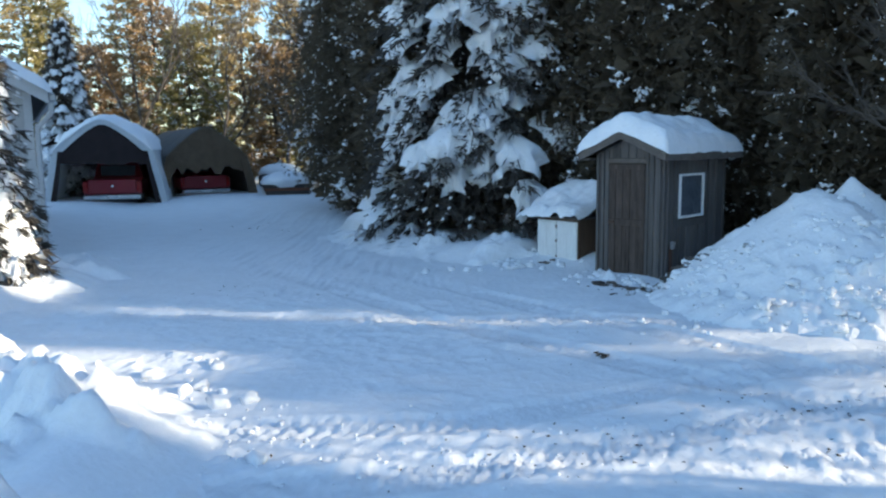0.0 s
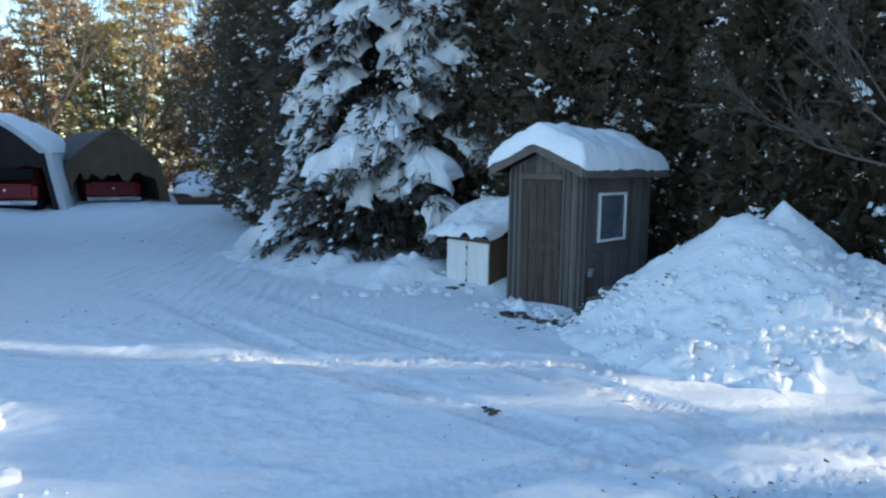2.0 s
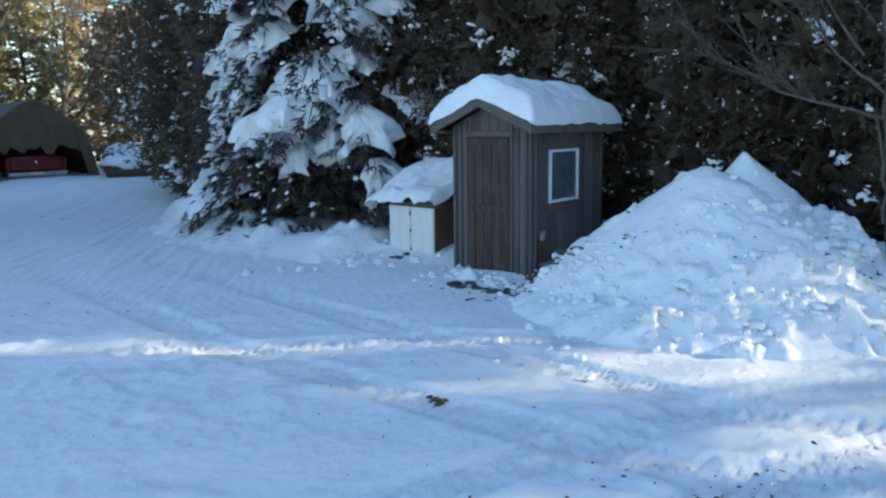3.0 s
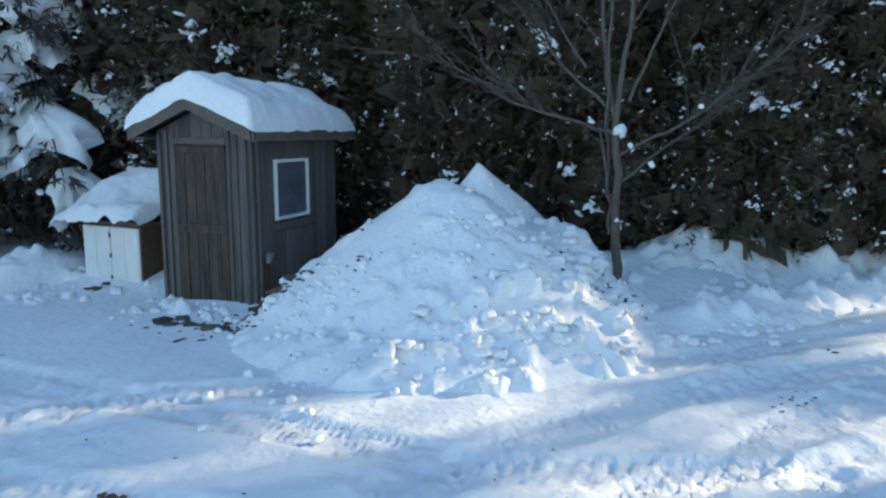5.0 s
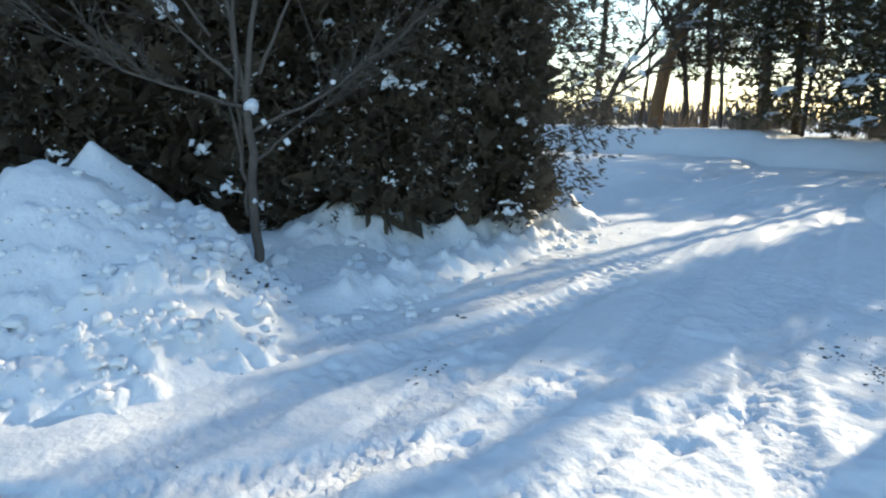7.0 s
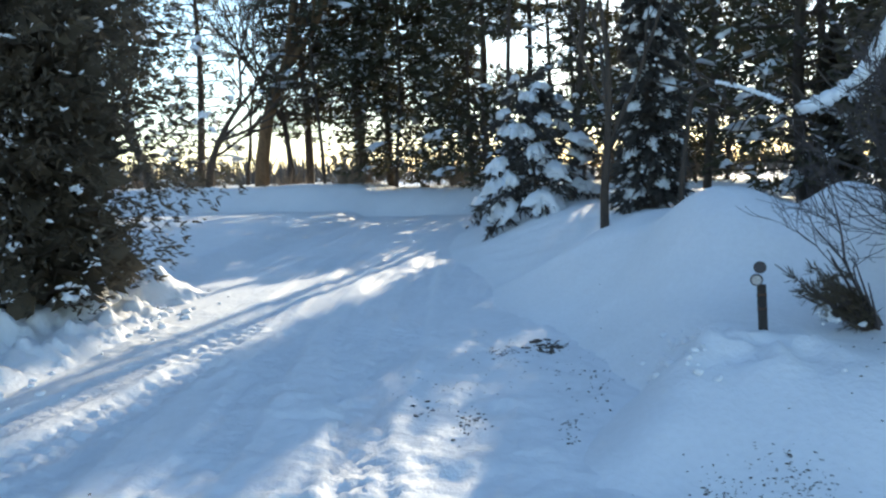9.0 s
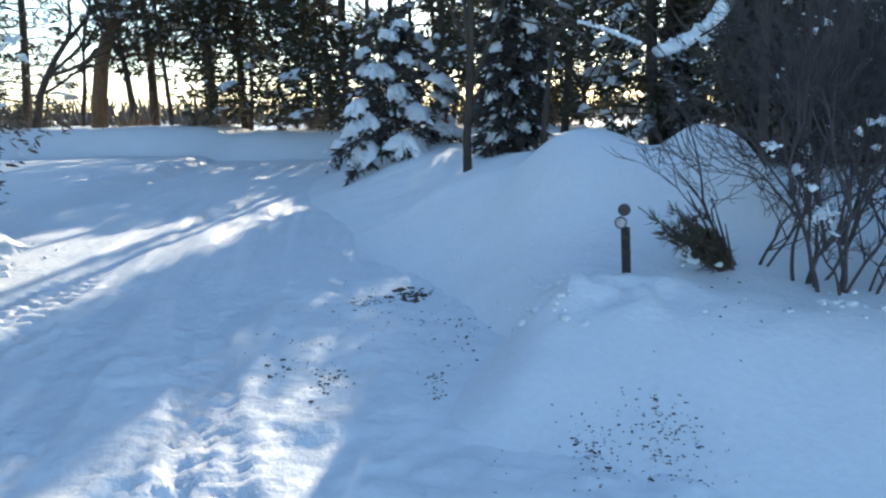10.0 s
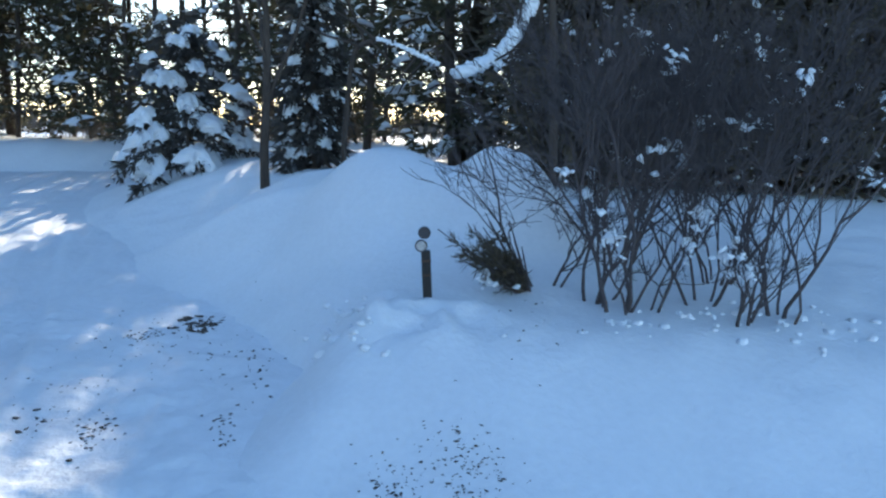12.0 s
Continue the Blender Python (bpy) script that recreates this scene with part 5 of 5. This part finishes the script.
def pickup(x, y, rz, label):
    """Rear of a parked pickup, tail to the drive."""
    t = thing("pickup_truck", pose(x, y, -0.24, 0, 0, rz), label, "truck")
    part("body", boxed(-0.95, 0.05, 0.5, 0.95, 5.0, 1.02, bevel=0.06), RED, t)
    part("tailgate", boxed(-0.78, 0.0, 0.56, 0.78, 0.06, 1.05, bevel=0.02), RED, t, "red tailgate")
    bm = bmesh.new()
    vs = [bm.verts.new(p) for p in ((-0.86, 1.9, 1.0), (0.86, 1.9, 1.0), (0.86, 3.7, 1.0), (-0.86, 3.7, 1.0), (-0.7, 2.05, 1.62), (0.7, 2.05, 1.62), (0.7, 3.1, 1.62), (-0.7, 3.1, 1.62))]
    for f in ((3, 2, 1, 0), (4, 5, 6, 7), (0, 1, 5, 4), (1, 2, 6, 5), (2, 3, 7, 6), (3, 0, 4, 7)):
        bm.faces.new([vs[k] for k in f])
    bmesh.ops.bevel(bm, geom=bm.edges[:], offset=0.04, segments=2, affect="EDGES")
    part("cab", bm, RED, t)
    part("rear_window", boxed(-0.6, 1.93, 1.1, 0.6, 1.975, 1.52, bevel=0.01), GLASS_DARK, t)
    part("bumper", boxed(-0.93, -0.14, 0.36, 0.93, -0.01, 0.53, bevel=0.03), CHROME, t, "pale chrome bumper")
    part("number_plate", boxed(-0.17, -0.16, 0.4, 0.17, -0.142, 0.5, bevel=0.003), FRAME_WHITE, t)
    for sgn in (-1, 1):
        part("tail_light", boxed(sgn * 0.865 - 0.075, -0.02, 0.62, sgn * 0.865 + 0.075, 0.06, 0.98, bevel=0.015), LIGHT_RED, t)
        for yy in (1.1, 4.1):
            bm = bmesh.new()
            bmesh.ops.create_cone(bm, cap_ends=True, segments=20, radius1=0.37, radius2=0.37, depth=0.24, matrix=pose(sgn * 0.82, yy, 0.37, 0, 90, 0))
            bmesh.ops.bevel(bm, geom=bm.edges[:], offset=0.03, segments=1, affect="EDGES")
            wl = part("wheel", bm, RUBBER, t)
            bm = bmesh.new()
            bmesh.ops.create_cone(bm, cap_ends=True, segments=16, radius1=0.2, radius2=0.2, depth=0.26, matrix=pose(sgn * 0.82, yy, 0.37, 0, 90, 0))
            part("rim", bm, METAL, wl)
    bm = bmesh.new()
    bmesh.ops.create_uvsphere(bm, u_segments=12, v_segments=6, radius=0.05, matrix=pose(0, -0.005, 0.83, 0, 0, 0) @ Matrix.Diagonal((1, 0.2, 1, 1)))
    part("badge", bm, CHROME, t)
    return t


pickup(-11.55, 25.9, 17, "red pickup truck parked tail-out inside the tent")
pickup(-9.35, 29.3, 30, "red pickup truck in the shade of the tan tent")


def boat():
    t = thing("boat", pose(-5.75, 27.6, -0.08, 0, 0, 12), "small dark boat heaped with snow on the yard", "boat")
    V, F = [], []
    ys = np.linspace(0, 4.2, 9)
    for yy in ys:
        k = 1 - (yy / 4.2) ** 3
        V += [(-0.95 * k, yy, 0.52), (-0.75 * k, yy, 0.08), (0.75 * k, yy, 0.08), (0.95 * k, yy, 0.52)]
    for i in range(8):
        for j in range(3):
            F.append((i * 4 + j, i * 4 + j + 1, i * 4 + j + 5, i * 4 + j + 4))
    F.append((0, 3, 2, 1))
    raw("hull", V, F, DARK, t)
    part("gunwale", boxed(-1.0, -0.05, 0.50, 1.0, 0.05, 0.58, bevel=0.02), DARK, t)
    part("stripe", boxed(-0.86, -0.03, 0.33, 0.86, -0.004, 0.44, bevel=0.005), ORANGE, t, "orange stripe")
    hp = Heap()
    hp.lump((0, 1.6, 0.62), (1.12, 1.9, 0.42), 0, 0, 0.06)
    hp.link("boat_snow", SNOW, t, "deep snow load", smooth=True)
    c = thing("parked_car", pose(-7.0, 31.5, -0.08, 0, 0, 8), "parked car buried under rounded snow", "car")
    part("body", boxed(-0.8, 0, 0.3, 0.8, 3.9, 0.85, bevel=0.12), DARK, c)
    hp = Heap()
    hp.lump((0, 1.9, 0.85), (0.95, 2.1, 0.45), 0, 0, 0.05)
    hp.link("car_snow", SNOW, c, smooth=True)


boat()


# ---- house corner and its bushes ----
def build_house():
    h = thing("house", pose(-7.05, 12.9, -0.1, 0, 0, 30), "grey sided house gable with a snowy roof edge", "house")
    ez, pitch = 2.86, 0.577

    def prism(bm, pts, y0, y1):
        a = [bm.verts.new((x, y0, z)) for x, z in pts]
        b = [bm.verts.new((x, y1, z)) for x, z in pts]
        n = len(pts)
        bm.faces.new(a)
        bm.faces.new(b[::-1])
        for k in range(n):
            bm.faces.new((a[k], b[k], b[(k + 1) % n], a[(k + 1) % n]))
        bmesh.ops.recalc_face_normals(bm, faces=bm.faces[:])
        return bm
    part("wall", prism(bmesh.new(), [(-8, -0.1), (-0.02, -0.1), (-0.02, ez), (-4, ez + 4 * pitch - 0.02), (-8, ez)], 0.0, 9), SIDING, h)
    for i in range(30):
        z = 0.05 + i * 0.15
        x1 = -0.12 if z + 0.15 < ez else -0.14 - (z + 0.15 - ez) / pitch
        if x1 < -3.9:
            break
        bm = bmesh.new()
        vs = [bm.verts.new(p) for p in ((-4, -0.028, z), (x1, -0.028, z), (x1, -0.006, z + 0.148), (-4, -0.006, z + 0.148), (-4, -0.002, z), (x1, -0.002, z), (x1, -0.002, z + 0.148), (-4, -0.002, z + 0.148))]
        for f in ((0, 1, 2, 3), (7, 6, 5, 4), (0, 4, 5, 1), (1, 5, 6, 2), (2, 6, 7, 3), (3, 7, 4, 0)):
            bm.faces.new([vs[k] for k in f])
        part("clapboard", bm, SIDING, h)
    part("corner_board", boxed(-0.12, -0.035, -0.1, 0.012, 0.0, ez), SOFFIT, h)
    part("corner_board", boxed(-0.018, 0.002, -0.1, 0.014, 0.12, ez), SOFFIT, h)

    def top(x):
        return ez + 0.05 - pitch * x
    xe = 0.26
    part("roof", prism(bmesh.new(), [(xe, top(xe)), (xe, top(xe) + 0.12), (-4, top(-4) + 0.12), (-4, top(-4))], -0.32, 9), SHINGLE, h)
    part("rake_board", prism(bmesh.new(), [(xe, top(xe) - 0.10), (xe, top(xe) + 0.13), (-4, top(-4) + 0.13), (-4, top(-4) - 0.10)], -0.35, -0.322), SOFFIT, h, "pale painted rake board")
    part("soffit", prism(bmesh.new(), [(xe - 0.01, top(xe) - 0.07), (xe - 0.01, top(xe) - 0.05), (-4, top(-4) - 0.05), (-4, top(-4) - 0.07)], -0.32, -0.04), SOFFIT, h)
    part("gutter", boxed(xe + 0.002, -0.33, top(xe) - 0.06, xe + 0.11, 9, top(xe) + 0.06, bevel=0.02), SOFFIT, h, "painted eave gutter")
    hp = Heap()
    hp.tube([(xe + 0.05, -0.2, top(xe) - 0.05), (xe + 0.03, -0.18, top(xe) - 0.25), (0.07, -0.05, top(xe) - 0.5), (0.06, -0.05, top(xe) - 0.8), (0.06, -0.05, 0.1)], np.full(5, 0.045), 8)
    hp.link("downspout", SOFFIT, h, "grey downspout", smooth=True)
    xs, ys = np.linspace(-4, xe + 0.1, 60), np.linspace(-0.42, 9, 70)
    X, Y = np.meshgrid(xs, ys, indexing="ij")
    e = np.minimum(xe + 0.1 - X, Y + 0.42) + 0.05 * fbm(X, Y, 0.4, 2, 2)
    Z = ez + 0.15 - pitch * X + 0.24 * np.clip(np.maximum(e, 0) / 0.16, 0, 1) ** 0.5 + 0.04 * fbm(X, Y, 0.6, 3, 6)
    i, j = np.meshgrid(np.arange(59), np.arange(69), indexing="ij")
    q = np.stack((i * 70 + j, (i + 1) * 70 + j, (i + 1) * 70 + j + 1, i * 70 + j + 1), -1).reshape(-1, 4)
    raw("roof_snow", np.stack((X, Y, Z), -1).reshape(-1, 3), q, SNOW, h, "bright snow on the roof edge", smooth=True)


build_house()
spruce(-6.35, 9.5, 5.2, 1.05, 51, n_b=210, pad=1.5, core=420, label="snow-plastered evergreen bush beside the house", load=1.0, low=0.15, spray=20)
spruce(-14.3, 28.6, 6.6, 1.3, 52, n_b=130, pad=1.6, label="snow-plastered evergreen behind the house", load=1.0, low=0.3, spray=20)


# ---- shrubs and marker on the snow bank ----
for i, (x, y, h, n) in enumerate(((7.35, 0.40, 1.4, 3), (7.0, 0.22, 1.9, 4), (6.78, 0.20, 2.0, 5), (6.66, 0.10, 1.0, 3), (6.72, -0.34, 2.2, 4), (6.38, -0.33, 0.8, 3), (6.33, -0.62, 1.9, 4), (7.1, -0.75, 2.3, 5), (7.6, -0.3, 2.3, 5), (8.2, -1.4, 2.4, 5), (7.7, -1.6, 2.2, 4))):
    limb_tree("shrub", x, y, h, 0.0135, 300 + i, "leafless dark many-stemmed shrub in the snow bank", mat=TWIG, levels=5 if i in (2, 4, 7, 8) else 4, spread=0.45, stems=n, tw=3, fork=0.3, fine=0.0022, group="shrubs on the bank", sink=0.08, dabs=4)


def juniper():
    global RNG
    RNG = np.random.default_rng(77)
    x, y = 7.28, 0.53
    t = thing("juniper_bush", pose(x, y, snow_z(x, y) - 0.03, 0, 0, 0), "small dark juniper bush leaning out of the snow", "bush")
    hp, st = Heap(), Heap()
    for k in range(46):
        b = RNG.uniform(0.4, 1.2)
        d = np.array((RNG.normal(0, 0.16), math.cos(b), math.sin(b))) * (1 if k % 9 else 0.75)
        L = RNG.uniform(0.3, 0.66) * (1.15 - 0.35 * b)
        st.tube([(0, 0, -0.05), d * L * 0.5 - np.array((0, 0, 0.02)), d * L * (1.25 if k % 5 == 0 else 1)], [0.012, 0.008, 0.003], 4)
        c = np.array([d * L * f for f in np.linspace(0.3, 1, 9)]) + RNG.normal(0, 0.03, (9, 3))
        if b < 0.95:
            hp.sprays(c, np.tile(d, (9, 1)), 0.075, 8, 0.05, 0.9, 0.2)
    sn = Heap()
    for k in range(5):
        sn.dab((RNG.normal(-0.08, 0.05), RNG.uniform(0.1, 0.4), RNG.uniform(0.08, 0.25)), RNG.uniform(0.02, 0.04), RNG.uniform(0, 6))
    sn.link("snow", SNOW_BOUGH, t, smooth=True)
    st.link("stem", TWIG, t)
    hp.link("leaves", CEDAR, t)


juniper()


def marker():
    x, y = 7.28, 1.24
    t = thing("marker_post", pose(x, y, 0.45, 0, 0, -104), "dark drive marker post with two round reflectors", "marker")
    t.matrix_basis = t.matrix_basis @ pose(0, 0, 0, 0, -3, 0)
    part("post", boxed(-0.028, -0.018, -0.2, 0.028, 0.018, 0.36, bevel=0.004), POSTWOOD, t)
    for z in (0.2, 0.29):
        part("band", boxed(-0.031, -0.022, z, 0.031, -0.0185, z + 0.012, bevel=0.002), RUST, t)
    for dx, z, m in ((-0.005, 0.475, REFLECTOR_BLACK), (-0.028, 0.395, REFLECTOR_CLEAR)):
        bm = bmesh.new()
        bmesh.ops.create_cone(bm, cap_ends=True, segments=24, radius1=0.039, radius2=0.039, depth=0.02, matrix=pose(dx, -0.03, z, 90, 0, 0))
        bmesh.ops.bevel(bm, geom=bm.edges[:], offset=0.005, segments=1, affect="EDGES")
        rf = part("reflector", bm, REFLECTOR_BLACK, t, "dark round reflector" if m is REFLECTOR_BLACK else "clear round reflector in a dark rim")
        if m is REFLECTOR_CLEAR:
            bm = bmesh.new()
            bmesh.ops.create_uvsphere(bm, u_segments=16, v_segments=8, radius=0.031, matrix=pose(dx, -0.04, z, 0, 0, 0) @ Matrix.Diagonal((1, 0.25, 1, 1)))
            part("lens", bm, m, rf)


marker()


# ---- litter on the snow ----
def litter(name, spots, mat, label, seed):
    global RNG
    RNG = np.random.default_rng(seed)
    hp = Heap()
    for cx, cy, sx, sy, n, r0, r1 in spots:
        for _ in range(n):
            x, y = RNG.normal(cx, sx), RNG.normal(cy, sy)
            r = RNG.uniform(r0, r1)
            hp.lump((x, y, snow_z(x, y) + 0.002), (r, r * RNG.uniform(0.25, 0.8), r * 0.25), RNG.uniform(0, 6), 0, 0.5, small=True)
    return tagged(hp.link(name, mat), label, "litter", kind="stuff")


litter("bark_litter", [(1.36, 6.16, 0.03, 0.03, 12, 0.01, 0.03), (2.7, 8.7, 0.35, 0.12, 70, 0.01, 0.05), (2.3, 9.1, 0.3, 0.15, 40, 0.01, 0.04), (3.4, 8.2, 0.05, 0.05, 6, 0.02, 0.04),
                       (5.3, 7.35, 0.2, 0.15, 40, 0.01, 0.04), (4.0, 7.4, 0.6, 0.4, 50, 0.006, 0.02), (6.2, 5.9, 0.03, 0.03, 4, 0.01, 0.025), (5.1, 5.45, 0.12, 0.05, 14, 0.006, 0.02),
                       (8.7, 2.62, 0.12, 0.1, 60, 0.008, 0.03), (8.46, 3.0, 0.15, 0.08, 40, 0.008, 0.02), (6.85, 3.1, 0.12, 0.05, 40, 0.006, 0.018), (6.75, 2.5, 0.12, 0.04, 30, 0.006, 0.016), (7.63, 2.35, 0.3, 0.12, 50, 0.005, 0.016), (8.3, 2.9, 0.5, 0.35, 90, 0.004, 0.011), (7.2, 3.3, 0.3, 0.2, 60, 0.004, 0.01), (5.8, 1.5, 0.18, 0.1, 170, 0.003, 0.009), (5.8, 1.82, 0.12, 0.06, 70, 0.003, 0.009), (5.4, 1.9, 0.35, 0.2, 40, 0.003, 0.009),
                       (1.0, 4.2, 1.2, 0.25, 90, 0.005, 0.018), (2.6, 4.8, 0.4, 0.15, 40, 0.006, 0.02), (2.0, 6.0, 1.6, 1.2, 60, 0.005, 0.014), (-1.5, 9.5, 0.8, 0.5, 30, 0.008, 0.02), (-4.3, 18, 1.0, 1.0, 20, 0.015, 0.04), (6.6, 0.9, 0.3, 0.2, 20, 0.005, 0.015)], DEBRIS, "scattered bark crumbs and twigs on the snow", 9)
litter("bark_scraps", [(2.75, 8.85, 0.3, 0.08, 9, 0.06, 0.13), (2.2, 9.2, 0.25, 0.1, 8, 0.04, 0.1), (8.7, 2.62, 0.14, 0.06, 14, 0.02, 0.06), (7.05, 3.42, 0.1, 0.05, 6, 0.015, 0.03), (5.85, 1.5, 0.14, 0.09, 30, 0.007, 0.016), (5.85, 1.85, 0.1, 0.06, 16, 0.007, 0.016), (1.36, 6.16, 0.02, 0.02, 2, 0.04, 0.06), (1.6, 11.0, 0.15, 0.1, 4, 0.04, 0.1)], DEBRIS, "flat dark bark scraps frozen into the snow", 19)
litter("dry_leaves", [(0.45, 12.05, 0.05, 0.04, 8, 0.03, 0.07)], LEAF_YELLOW, "few yellow dry leaves on the snow bank", 8)
